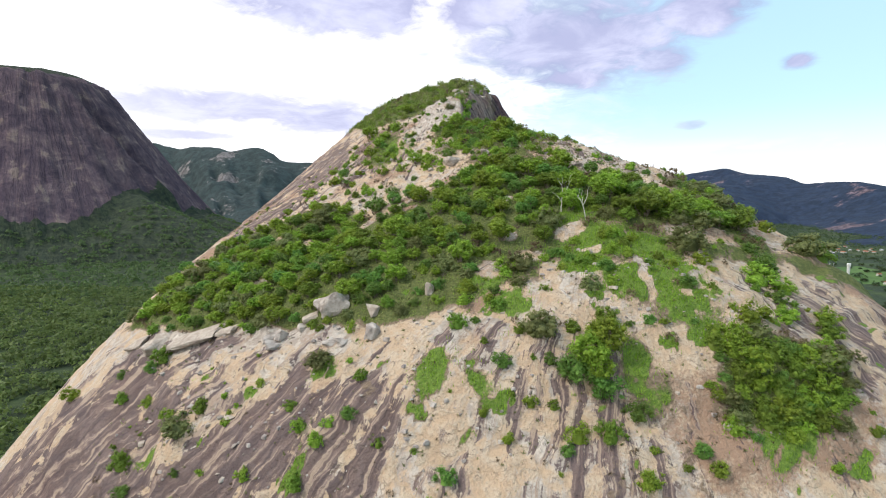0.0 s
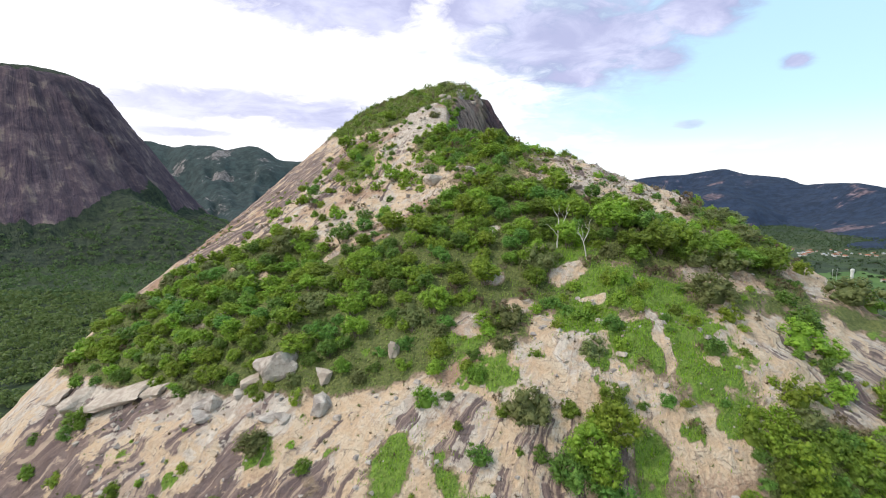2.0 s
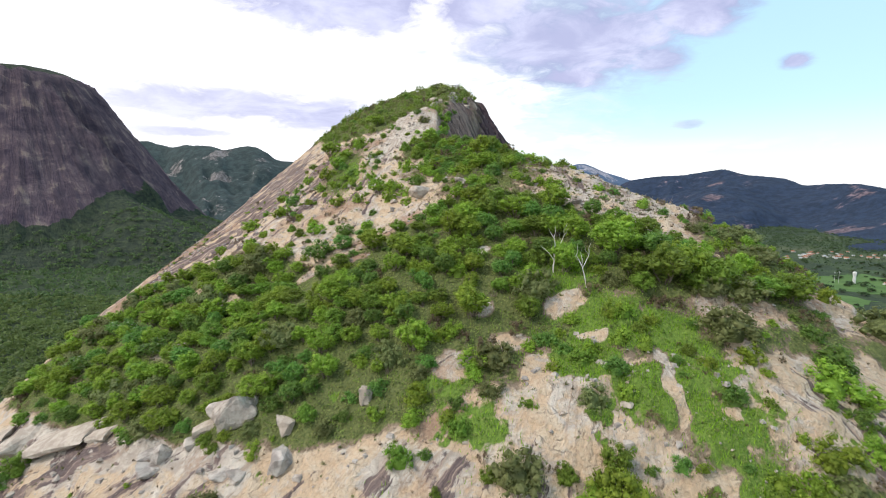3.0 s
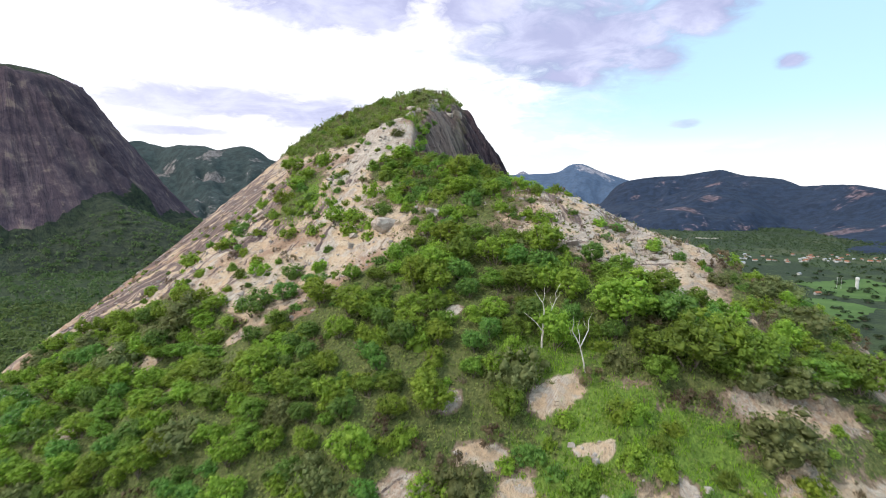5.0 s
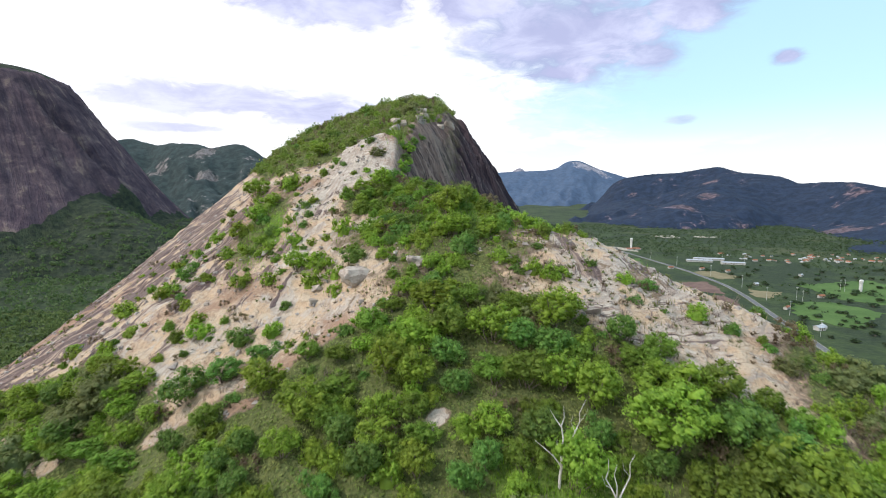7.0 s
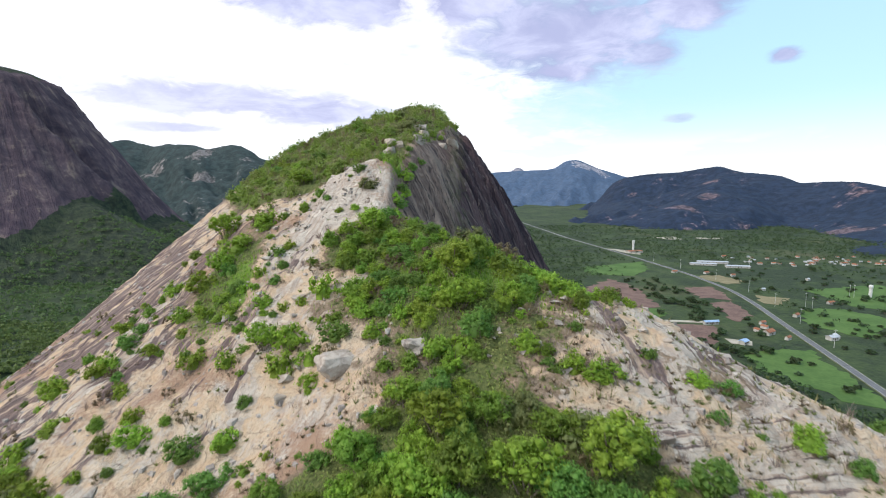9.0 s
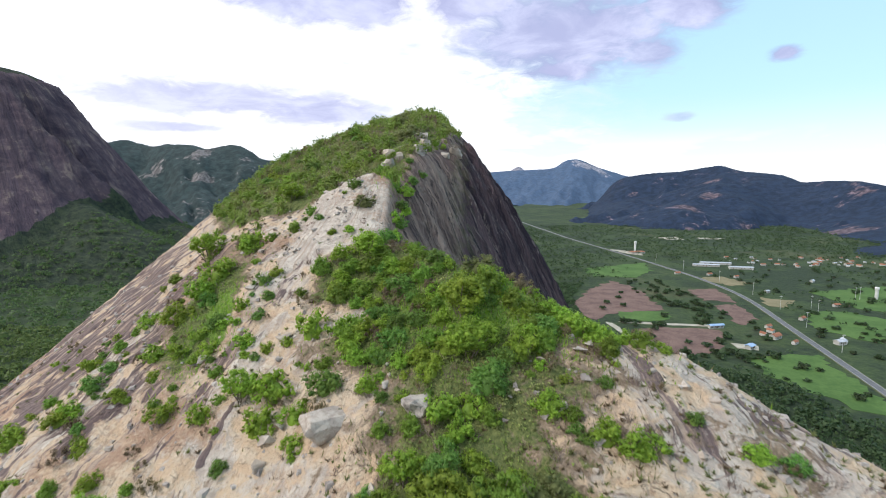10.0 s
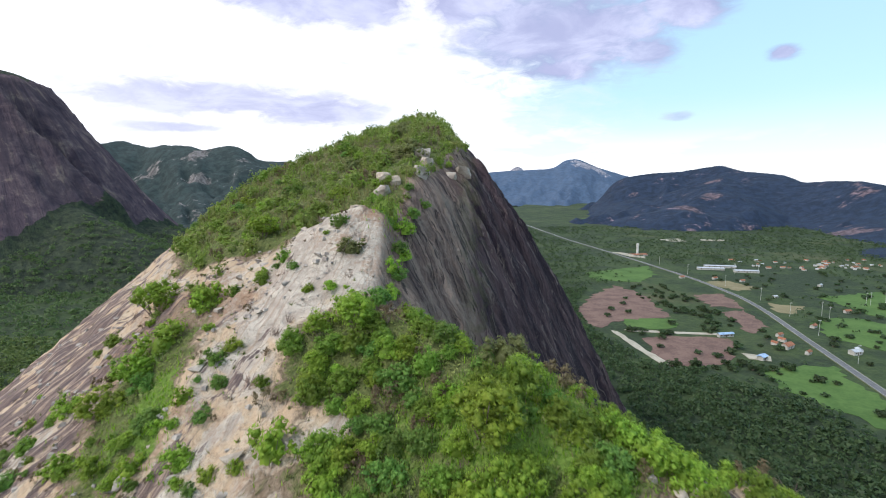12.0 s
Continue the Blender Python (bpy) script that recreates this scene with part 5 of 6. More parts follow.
def brushwood():
    """Leafless grey-brown brush on the ridge, the fringe of the saddle and the far flank, one mesh of thin twigs."""
    rng = np.random.RandomState(87)
    n = 9000
    x, y = rng.uniform(-30, 50, n), rng.uniform(62, 150, n)
    many = np.maximum.reduce([0.8 * np.exp(-((x - 12) / 9)**2 - ((y - 92) / 4.5)**2), 0.7 * np.exp(-((x - 41) / 7)**2 - ((y - 74) / 6)**2), 0.55 * np.exp(-((x - 24) / 7)**2 - ((y - 84) / 4)**2),
                              0.35 * np.exp(-((x - 12) / 11)**2 - ((y - 102) / 7)**2), 0.3 * np.exp(-((x + 8) / 9)**2 - ((y - 84) / 3)**2), 0.3 * smooth(y, 124, 128) * wood_of(x, y), 0.08 + 0 * x])
    keep = (rng.rand(n) < many * smooth(fbm(x * 0.2 + 9, y * 0.2, 3), -0.3, 0.2)) & (x < right_edge(y) - 0.6)
    x, y = x[keep], y[keep]
    m, twigs = len(x), 16
    foot = np.repeat(np.stack([x, y, hill_height(x, y) - 0.05], 1), twigs, 0) + rng.normal(0, 0.16, (m * twigs, 3)) * np.array([1, 1, 0])
    d = rng.normal(0, 1, (m * twigs, 3)) * np.array([0.55, 0.55, 0.25]) + np.array([0, 0, 1])
    d = unit(d) * (np.repeat(rng.uniform(0.5, 1.3, m), twigs) * rng.uniform(0.5, 1.1, m * twigs))[:, None]
    side = unit(np.cross(d, rng.normal(0, 1, (m * twigs, 3)))) * 0.024
    v = np.stack([foot - side, foot + side, foot + d], 1).reshape(-1, 3)
    tagged(new("brushwood", mesh_from("brushwood", v, np.arange(len(v)).reshape(-1, 3), LEAF_BRUSH)), "leafless grey-brown brushwood among the rocks", "brushwood", kind="stuff")


brushwood()
dry_grass()
undergrowth()
grass()
tufts()

# ---------------------------------------------------------------- rocks and boulders on the hill
def stone_material():
    m, nt, shader = material("boulder_granite", 0.9)
    p = place_of(nt)
    a, b = noise_node(nt, p, 0.9, 5, 0.6, 0.5), noise_node(nt, p, 5, 5, 0.65)
    info = nt.nodes.new("ShaderNodeObjectInfo")
    col = mix_node(nt, ramp_node(nt, a, 0.38, 0.62), (0.26, 0.225, 0.205), (0.47, 0.42, 0.375))
    col = mix_node(nt, math_node(nt, "MULTIPLY", info.outputs["Random"], 0.5), col, (0.48, 0.38, 0.28))
    col = mix_node(nt, math_node(nt, "MULTIPLY", ramp_node(nt, b, 0.52, 0.72), 0.5), col, (0.17, 0.14, 0.12))
    nt.links.new(col, shader.inputs["Base Color"])
    bump_to(nt, shader, math_node(nt, "ADD", a, math_node(nt, "MULTIPLY", b, 0.4)), 0.9, 0.12)
    return m


STONE = stone_material()


def stone_mesh(name, seed, points, rough):
    """A broken angular stone: the hull of scattered points, with worn edges."""
    rnd = random.Random(seed)
    bm = bmesh.new()
    for _ in range(points):
        v = Vector((rnd.uniform(-1, 1), rnd.uniform(-1, 1), rnd.uniform(-1, 1)))
        bm.verts.new(v * (0.98 / max(abs(c) for c in v)) if rnd.random() < 0.7 else v)
    got = bmesh.ops.convex_hull(bm, input=bm.verts[:])
    bmesh.ops.delete(bm, geom=[v for v in bm.verts if not v.link_faces], context="VERTS")
    bmesh.ops.bevel(bm, geom=bm.edges[:], offset=0.09, segments=1 if points < 10 else 2, affect="EDGES", clamp_overlap=True)
    bmesh.ops.triangulate(bm, faces=bm.faces[:])
    if points > 10:
        bmesh.ops.subdivide_edges(bm, edges=[e for e in bm.edges if e.calc_length() > 0.35], cuts=3)
    bmesh.ops.triangulate(bm, faces=bm.faces[:])
    for v in bm.verts:
        v.co += v.co.normalized() * rough * (noise.fractal(v.co * 1.3 + Vector((seed, 0, 0)), 0.9, 2.0, 5) - (0.5 * abs(noise.noise(v.co * 1.1 + Vector((0, seed, 0)))) if points > 10 else 0))
    me = bpy.data.meshes.new(name)
    bm.to_mesh(me)
    bm.free()
    me.materials.append(STONE)
    return me


STONES = [stone_mesh("rock", 100 + k, 9, 0.05) for k in range(5)]
BOULDERS = [stone_mesh("boulder", 200 + k, 24, 0.16) for k in range(4)]


def lay(me, name, label, x, y, size, turn, sink=0.25, category="rock", group="", tilt=None):
    z = float(hill_height(np.array([x]), np.array([y]))[0])
    ob = tagged(new(name, me), label, category, group)
    ob.matrix_basis = Matrix.LocRotScale((x, y, z + size[2] * (0.5 - sink)), Euler((*(tilt or (0.1 * math.sin(x), 0.1 * math.cos(y))), turn)), tuple(s / 2 for s in size))
    return ob


lay(BOULDERS[0], "boulder", "large pale grey split boulder at the edge of the scrub", -14.2, 62.6, (4.2, 2.2, 3.2), 0.1, 0.16, "boulder", "", (0.15, -0.45))
lay(BOULDERS[1], "boulder", "grey rounded boulder on the bare rock", -8.5, 58.0, (2.4, 1.9, 1.7), 1.2, 0.25, "boulder")
lay(BOULDERS[2], "boulder", "dark grey upright stone among the shrubs", -1.7, 60.6, (1.2, 1.0, 1.7), 0.2, 0.25, "boulder")
lay(BOULDERS[1], "boulder", "grey boulder half hidden by shrubs", -8.8, 60.4, (1.8, 1.5, 1.4), 2.1, 0.35, "boulder")
lay(BOULDERS[3], "boulder", "pale grey boulder on the upper slope", 2.2, 94.2, (3.8, 2.8, 1.8), 0.4, 0.6, "boulder")
lay(BOULDERS[0], "boulder", "pale flat boulder beside the grey rock", 8.0, 93.8, (2.6, 1.8, 1.2), 1.3, 0.6, "boulder")
lay(BOULDERS[2], "boulder", "grey boulder below the summit", 7.2, 131.5, (2.0, 1.8, 1.8), 0.6, 0.45, "boulder")
lay(BOULDERS[3], "boulder", "grey boulder in the summit grass", 4.6, 128.5, (1.5, 1.3, 1.2), 1.6, 0.45, "boulder")
for x, y, w, d, h, turn, tilt in ((-35.8, 69.5, 9.6, 4.2, 1.3, -0.22, (0.30, -0.30)), (-43.2, 72.2, 4.4, 3.0, 2.6, 0.5, (0.25, -0.25)), (-30.6, 67.9, 3.4, 2.2, 1.1, -0.4, (0.3, -0.25)), (-48.5, 76.0, 5.4, 2.8, 1.6, -0.5, (0.3, -0.4)),
                                  (-22.6, 63.0, 2.2, 1.7, 1.6, 0.3, (0.3, -0.2)), (-20.9, 62.4, 2.4, 1.5, 1.9, 1.0, (0.2, 0.5)), (-21.6, 61.3, 2.3, 1.7, 1.1, 0.5, (0.35, 0.1)), (-17.3, 63.2, 2.4, 1.6, 1.3, 0.2, (0.3, -0.3)), (-18.2, 62.2, 1.6, 1.3, 0.9, 0.8, (0.3, 0)),
                                  (-13.9, 58.4, 1.9, 1.3, 0.9, 0.1, (0.3, 0)), (-12.2, 58.2, 1.7, 1.5, 0.9, 0.9, (0.3, 0))):
    lay(BOULDERS[int(abs(3 * x)) % 4], "ledge_rock", "pale weathered rock slab on the brow of the face", x, y, (w, d, 0.8 * h), turn, 0.55, "rock", "ledge rocks", tilt)


for k, (x, y, w, d, h) in enumerate(((7.2, 139.9, 2.2, 1.6, 2.2), (7.9, 137.3, 1.9, 1.5, 1.4), (3.3, 129.3, 2.0, 1.5, 1.5), (3.4, 126.4, 1.6, 1.4, 1.3), (12.6, 141.6, 2.2, 1.8, 1.6), (10.9, 138.8, 1.7, 1.4, 1.1), (1.2, 125.2, 2.2, 1.4, 1.0))):
    lay(BOULDERS[(k + 1) % 4], "summit_rock", "grey-white rock standing out of the summit scrub", x, y, (w, d, h), 0.9 * k, 0.32, "rock", "summit rocks")


def scatter_rocks():
    rnd, done = random.Random(31), 0
    while done < 190:
        x, y = rnd.uniform(-45, 42), rnd.uniform(44, 132)
        a = rnd.random()
        if x > right_edge(np.array(y)) - 2 or float(wood_of(np.array([x]), np.array([y]))[0]) > 0.35 or (y > 80 and x < -16):
            continue
        loose = 0.25 + 0.6 * float(fbm(np.array([x * 0.09 + 70]), np.array([y * 0.09]), 3)[0]) + (0.25 if 88 < y < 118 else 0)
        if a > loose:
            continue
        s = 0.28 + 0.7 * rnd.random()**3
        lay(STONES[done % 5], "rock", "loose grey granite rock on the slope", x, y, (s * rnd.uniform(1, 1.6), s, s * rnd.uniform(0.5, 0.9)), rnd.uniform(0, 6), 0.3, "rock", "loose rocks")
        done += 1


scatter_rocks()


def rubble():
    """Stone chips too many to count, one mesh."""
    rng = np.random.RandomState(55)
    n = 5500
    x, y = rng.uniform(-45, 44, n), rng.uniform(44, 130, n)
    keep = (rng.rand(n) < 0.3 + 0.9 * fbm(x * 0.1 + 30, y * 0.1, 3)) & (x < right_edge(y) - 1.5) & (wood_of(x, y) < 0.5)
    x, y = x[keep], y[keep]
    m = len(x)
    s = (0.07 + 0.22 * rng.rand(m)**2)[:, None, None]
    box = np.array([(-1, -1, -0.5), (1, -1, -0.5), (1, 1, -0.5), (-1, 1, -0.5), (-0.7, -0.7, 0.5), (0.7, -0.7, 0.5), (0.7, 0.7, 0.5), (-0.7, 0.7, 0.5)])
    turn = rng.uniform(0, 6.28, m)
    ca, sa = np.cos(turn)[:, None], np.sin(turn)[:, None]
    b = box[None] * s * rng.uniform(0.6, 1.4, (m, 1, 3)) + rng.normal(0, 0.12, (m, 8, 3)) * s
    v = np.stack([b[..., 0] * ca - b[..., 1] * sa, b[..., 0] * sa + b[..., 1] * ca, b[..., 2]], -1) + np.stack([x, y, hill_height(x, y) + 0.03], 1)[:, None]
    f = np.array([(4, 5, 6, 7), (0, 1, 5, 4), (1, 2, 6, 5), (2, 3, 7, 6), (3, 0, 4, 7)])
    faces = (f[None] + 8 * np.arange(m)[:, None, None]).reshape(-1, 4)
    tagged(new("rubble", mesh_from("rubble", v.reshape(-1, 3), faces, STONE)), "loose stone chips on the slope", "rubble", kind="stuff")


rubble()

# ---------------------------------------------------------------- the valley: woods, fields, road, houses
def wood_share(x, y):
    """How thickly the valley is wooded."""
    n = fbm(x * 0.008 + 3, y * 0.008, 4)
    left = 1 - smooth(x, -40, 30)
    foot = smooth(x, 20, 50) * (1 - smooth(x - np.interp(y, (0, 250, 300, 350, 420, 490, 560, 700), (230, 215, 195, 150, 132, 124, 150, 190)), -8, 8)) * (1 - smooth(y, 620, 760))
    north = smooth(y, 430, 520) * (1 - smooth(x, 165 + 0.16 * (y - 450), 215 + 0.16 * (y - 450)))
    back = smooth(y, 640, 760) * smooth(x, 60, 120) * 0.45
    return np.clip(np.maximum.reduce([left, foot, north, back]) * (0.85 + 0.5 * n) + 0.12 + 0.25 * n + 0.22 * smooth(x, 310, 350) * smooth(n, -0.2, 0.2), 0.03, 1)


def field_clear(x, y):
    """0 on the fields, the road and the yards, 1 elsewhere."""
    inside = (x > np.interp(y, (352, 420, 500, 590), (140, 126, 134, 178))) & (x < 300) & (y > 352) & (y < 590)
    road = np.abs(x - np.interp(y, ROAD_Y, ROAD_X)) < 14
    meadow = (x > 196) & (x < 262) & (y > 260) & (y < 350)
    return ~(inside | road | meadow)


ROAD = ((200, 190), (228, 270), (240, 310), (253, 355), (268, 407), (287, 469), (298, 519), (301, 603), (293, 711), (284, 810), (264, 988), (244, 1372))
ROAD_X, ROAD_Y = np.array([p[0] for p in ROAD], float), np.array([p[1] for p in ROAD], float)


def far_wood(name, label, seed, tries, x0, x1, y0, y1, low, high, quads, mat):
    """A wood seen from far off: many small ragged crowns, one mesh."""
    rng = np.random.RandomState(seed)
    x, y = rng.uniform(x0, x1, tries), rng.uniform(y0, y1, tries)
    keep = (rng.rand(tries) < wood_share(x, y)) & field_clear(x, y) & ((hill_form(x, y) < 14) | ((hill_form(x, y) < 62) & (x > right_edge(y) + 16))) & (np.hypot(x + 650, y - 800) > 262)
    x, y = x[keep], y[keep]
    m = len(x)
    r = rng.uniform(low, high, m) * 0.5
    z = np.maximum(np.maximum(plain_height(x, y), dome_height(x, y)), hill_form(x, y))
    d = rng.normal(0, 1, (m, quads, 3))
    d[..., 2] = np.abs(d[..., 2])
    d /= np.linalg.norm(d, axis=2, keepdims=True)
    at = np.stack([x, y, z], 1)[:, None] + d * (r[:, None, None] * np.array([1, 1, 0.85])) * rng.uniform(0.75, 1.15, (m, quads, 1)) + np.array([0, 0, 1]) * (r * 0.55)[:, None, None]
    size = np.repeat(r * 0.50, quads)
    v, f = leaves(rng, at.reshape(-1, 3), d.reshape(-1, 3), 1.0, 1.3)
    c = np.repeat(at.reshape(-1, 3), 3, 0)
    v = c + (v - c) * np.repeat(size, 3)[:, None]
    return tagged(new(name, mesh_from(name, v, f, mat)), label, "forest", kind="stuff")


# Cloud shade over the plain is put into these darker leaves.
PLAIN_LEAF = leaf_material("plain_tree_leaves", (0.040, 0.068, 0.032), (0.096, 0.138, 0.054))
# Leaves darkened likewise, for the cloud shadow near the dome.
FAR_LEAF = leaf_material("far_wood_leaves", (0.058, 0.094, 0.036), (0.135, 0.190, 0.066))
WOOD_LEAF = leaf_material("valley_wood_leaves", (0.092, 0.146, 0.046), (0.200, 0.285, 0.085))
drift_tree = WOOD_LEAF.node_tree
for n in drift_tree.nodes:
    if n.type == "TEX_NOISE":
        n.inputs["Scale"].default_value, n.inputs["Detail"].default_value = 0.035, 6
far_wood("valley_forest", "dense green dry forest on the valley floor", 301, 15000, -420, 60, -20, 420, 2.6, 5.8, 18, WOOD_LEAF)
far_wood("far_forest", "dense green forest further up the valley", 302, 13000, -900, 120, 380, 1250, 4, 8, 14, FAR_LEAF)
far_wood("foothill_forest", "dark green wood at the foot of the cliff", 303, 11000, 30, 240, 90, 560, 2.6, 5.4, 18, PLAIN_LEAF)
far_wood("plain_forest", "scattered dark trees on the plain", 304, 16000, 60, 900, 360, 1250, 2.8, 6, 10, PLAIN_LEAF)


def flat_material(name, a, b, scale=0.15):
    m, nt, shader = material(name, 0.95)
    p = place_of(nt)
    n, g = noise_node(nt, p, scale, 5, 0.62), noise_node(nt, p, scale * 8, 4, 0.6)
    f = math_node(nt, "ADD", math_node(nt, "MULTIPLY", n, 0.7), math_node(nt, "MULTIPLY", g, 0.3))
    nt.links.new(mix_node(nt, ramp_node(nt, f, 0.38, 0.62), a, b), shader.inputs["Base Color"])
    bump_to(nt, shader, f, 0.7, 0.2)
    return m


EARTH = flat_material("ploughed_earth", (0.125, 0.078, 0.066), (0.195, 0.125, 0.102), 0.08)
SAND = flat_material("pale_sand", (0.32, 0.29, 0.23), (0.44, 0.40, 0.33))
MEADOW = flat_material("meadow_grass", (0.060, 0.115, 0.028), (0.090, 0.155, 0.040), 0.05)
DRY = flat_material("dry_pasture", (0.17, 0.15, 0.08), (0.24, 0.20, 0.12), 0.06)
TAR = flat_material("asphalt", (0.11, 0.11, 0.12), (0.16, 0.16, 0.17), 0.4)
VERGE = flat_material("road_verge", (0.085, 0.105, 0.05), (0.14, 0.145, 0.085), 0.2)
PAINT = flat_material("road_paint", (0.36, 0.36, 0.35), (0.48, 0.48, 0.46), 1.0)
TILE = flat_material("clay_roof_tiles", (0.25, 0.105, 0.065), (0.36, 0.165, 0.10), 0.6)
PLASTER = flat_material("limewashed_plaster", (0.42, 0.40, 0.36), (0.56, 0.54, 0.50), 0.5)
SHEET = flat_material("pale_roof_sheet", (0.36, 0.38, 0.42), (0.50, 0.52, 0.56), 0.4)
BLUE_SHEET = flat_material("blue_tarpaulin", (0.22, 0.33, 0.52), (0.36, 0.48, 0.66), 0.5)
WOODWORK = flat_material("dark_woodwork", (0.10, 0.07, 0.05), (0.16, 0.11, 0.08), 2)
CONCRETE = flat_material("concrete", (0.52, 0.51, 0.49), (0.68, 0.67, 0.64), 0.8)


def patch(name, label, corners, mat, z=0.16, ragged=3.0):
    """A field: a thin sheet with a slightly ragged edge on the valley floor."""
    rnd = random.Random(len(label) + int(corners[0][0]))
    edge = []
    for (ax, ay), (bx, by) in zip(corners, corners[1:] + corners[:1]):
        n = max(2, int(math.hypot(bx - ax, by - ay) / 5))
        for i in range(n):
            t = i / n
            edge.append((ax + (bx - ax) * t + rnd.uniform(-ragged, ragged), ay + (by - ay) * t + rnd.uniform(-ragged, ragged)))
    bm = bmesh.new()
    top = [bm.verts.new((x, y, z)) for x, y in edge]
    low = [bm.verts.new((x, y, -0.4)) for x, y in edge]
    bm.faces.new(top)
    for i in range(len(edge)):
        j = (i + 1) % len(edge)
        bm.faces.new((low[i], low[j], top[j], top[i]))
    bmesh.ops.triangulate(bm, faces=bm.faces[:])
    bmesh.ops.recalc_face_normals(bm, faces=bm.faces[:])
    me = bpy.data.meshes.new(name)
    bm.to_mesh(me)
    bm.free()
    me.materials.append(mat)
    return tagged(new(name, me), label, "field", kind="structure")


patch("field", "bare red-brown ploughed field", ((135, 492), (165, 540), (200, 579), (212, 545), (200, 456), (151, 447), (135, 427), (126, 448)), EARTH)
patch("field", "bare red-brown field beside the sandy track", ((153, 403), (180, 410), (216, 401), (200, 375), (186, 354), (147, 352)), EARTH)
patch("field", "brown fallow field by the road", ((260, 535), (289, 537), (276, 481), (252, 491)), EARTH)
patch("field", "brown fallow field near the houses", ((250, 470), (273, 475), (259, 429), (236, 412)), EARTH)
patch("field", "dry straw-coloured pasture", ((311, 498), (330, 485), (304, 462), (293, 468)), DRY)
patch("field", "dry pasture along the far road", ((300, 590), (330, 600), (340, 560), (312, 548)), DRY)
patch("meadow", "bright green watered meadow", ((163, 452), (200, 450), (191, 427), (153, 424)), MEADOW, 0.2)
patch("meadow", "bright green meadow beside the road", ((195, 345), (243, 350), (234, 310), (222, 268), (208, 272), (192, 316)), MEADOW, 0.2)
patch("meadow", "green pasture below the woods", ((188, 652), (286, 698), (270, 640), (234, 596), (191, 608)), MEADOW, 0.2)
patch("meadow", "green pasture across the road", ((300, 440), (345, 450), (360, 410), (300, 370), (285, 400)), MEADOW, 0.2)
patch("meadow", "wide green pasture behind the houses", ((370, 520), (460, 540), (470, 470), (400, 420), (365, 455)), MEADOW, 0.2)
patch("meadow", "far green pasture", ((420, 1500), (600, 1620), (640, 1480), (460, 1400)), MEADOW, 0.2)
patch("track", "pale sandy track along the field", ((139, 424), (143, 420), (146, 388), (150, 356), (146, 351), (141, 385)), SAND, 0.24, 0.8)
patch("track", "pale sandy lane between the fields", ((150, 425), (180, 419), (215, 413), (216, 408), (180, 414), (152, 420)), SAND, 0.26, 0.5)
patch("track", "pale sandy yard by the houses", ((204, 372), (218, 366), (214, 357), (203, 362)), SAND, 0.24, 0.8)
patch("track", "bare sandy ground by the far junction", ((286, 830), (320, 800), (312, 760), (296, 780)), SAND, 0.22, 2)
patch("track", "pale quarry ground on the plain", ((430, 990), (480, 1000), (470, 950), (440, 955)), SAND, 0.22, 4)
patch("track", "pale quarry ground under the hills", ((510, 985), (560, 975), (540, 955), (505, 960)), SAND, 0.22, 4)


def strip(name, label, half, mat, z, shift=0.0):
    """A band along the road's line."""
    ys = np.arange(190, 1372, 9.0)
    xs = np.interp(ys, ROAD_Y, ROAD_X)
    for _ in range(6):
        xs[1:-1] = (xs[:-2] + 2 * xs[1:-1] + xs[2:]) / 4
    dx, dy = np.gradient(xs), np.gradient(ys)
    nrm = np.stack([dy, -dx], 1) / np.hypot(dx, dy)[:, None]
    mid = np.stack([xs, ys], 1) + nrm * shift
    rows = [np.column_stack([mid - nrm * half, np.full(len(ys), z - 0.5)]), np.column_stack([mid - nrm * half, np.full(len(ys), z)]),
            np.column_stack([mid + nrm * half, np.full(len(ys), z)]), np.column_stack([mid + nrm * half, np.full(len(ys), z - 0.5)])]
    n = len(ys)
    f = [(r * n + i, (r + 1) * n + i, (r + 1) * n + i + 1, r * n + i + 1) for r in range(3) for i in range(n - 1)]
    return tagged(new(name, mesh_from(name, np.concatenate(rows), f, mat)), label, "road", kind="structure")


strip("road_verge", "dry grassy verge of the highway", 3.0, VERGE, 0.35)
strip("road", "grey two-lane asphalt highway", 2.2, TAR, 0.45)
strip("road_line", "white painted edge line", 0.10, PAINT, 0.47, 2.05)
strip("road_line", "white painted edge line", 0.10, PAINT, 0.47, -2.05)


def box_mesh(name, x0, x1, y0, y1, z0, z1, mat):
    v = [(x, y, z) for z in (z0, z1) for y in (y0, y1) for x in (x0, x1)]
    f = [(0, 2, 3, 1), (4, 5, 7, 6), (0, 1, 5, 4), (1, 3, 7, 5), (3, 2, 6, 7), (2, 0, 4, 6)]
    return mesh_from(name, v, f, mat)


def gable_mesh(name, w, d, eave, ridge, mat, over=0.5, thick=0.22):
    """A pitched roof along x."""
    x, y = w / 2 + over, d / 2 + over
    drop = (ridge - eave) * over / (d / 2)
    v = []
    for s in (-x, x):
        v += [(s, -y, eave - drop), (s, 0, ridge), (s, y, eave - drop), (s, y, eave - drop + thick), (s, 0, ridge + thick), (s, -y, eave - drop + thick)]
    f = [(0, 1, 7, 6), (1, 2, 8, 7), (2, 3, 9, 8), (3, 4, 10, 9), (4, 5, 11, 10), (5, 0, 6, 11), (0, 5, 4, 1), (1, 4, 3, 2), (6, 7, 10, 11), (7, 8, 9, 10)]
    return mesh_from(name, v, f, mat)


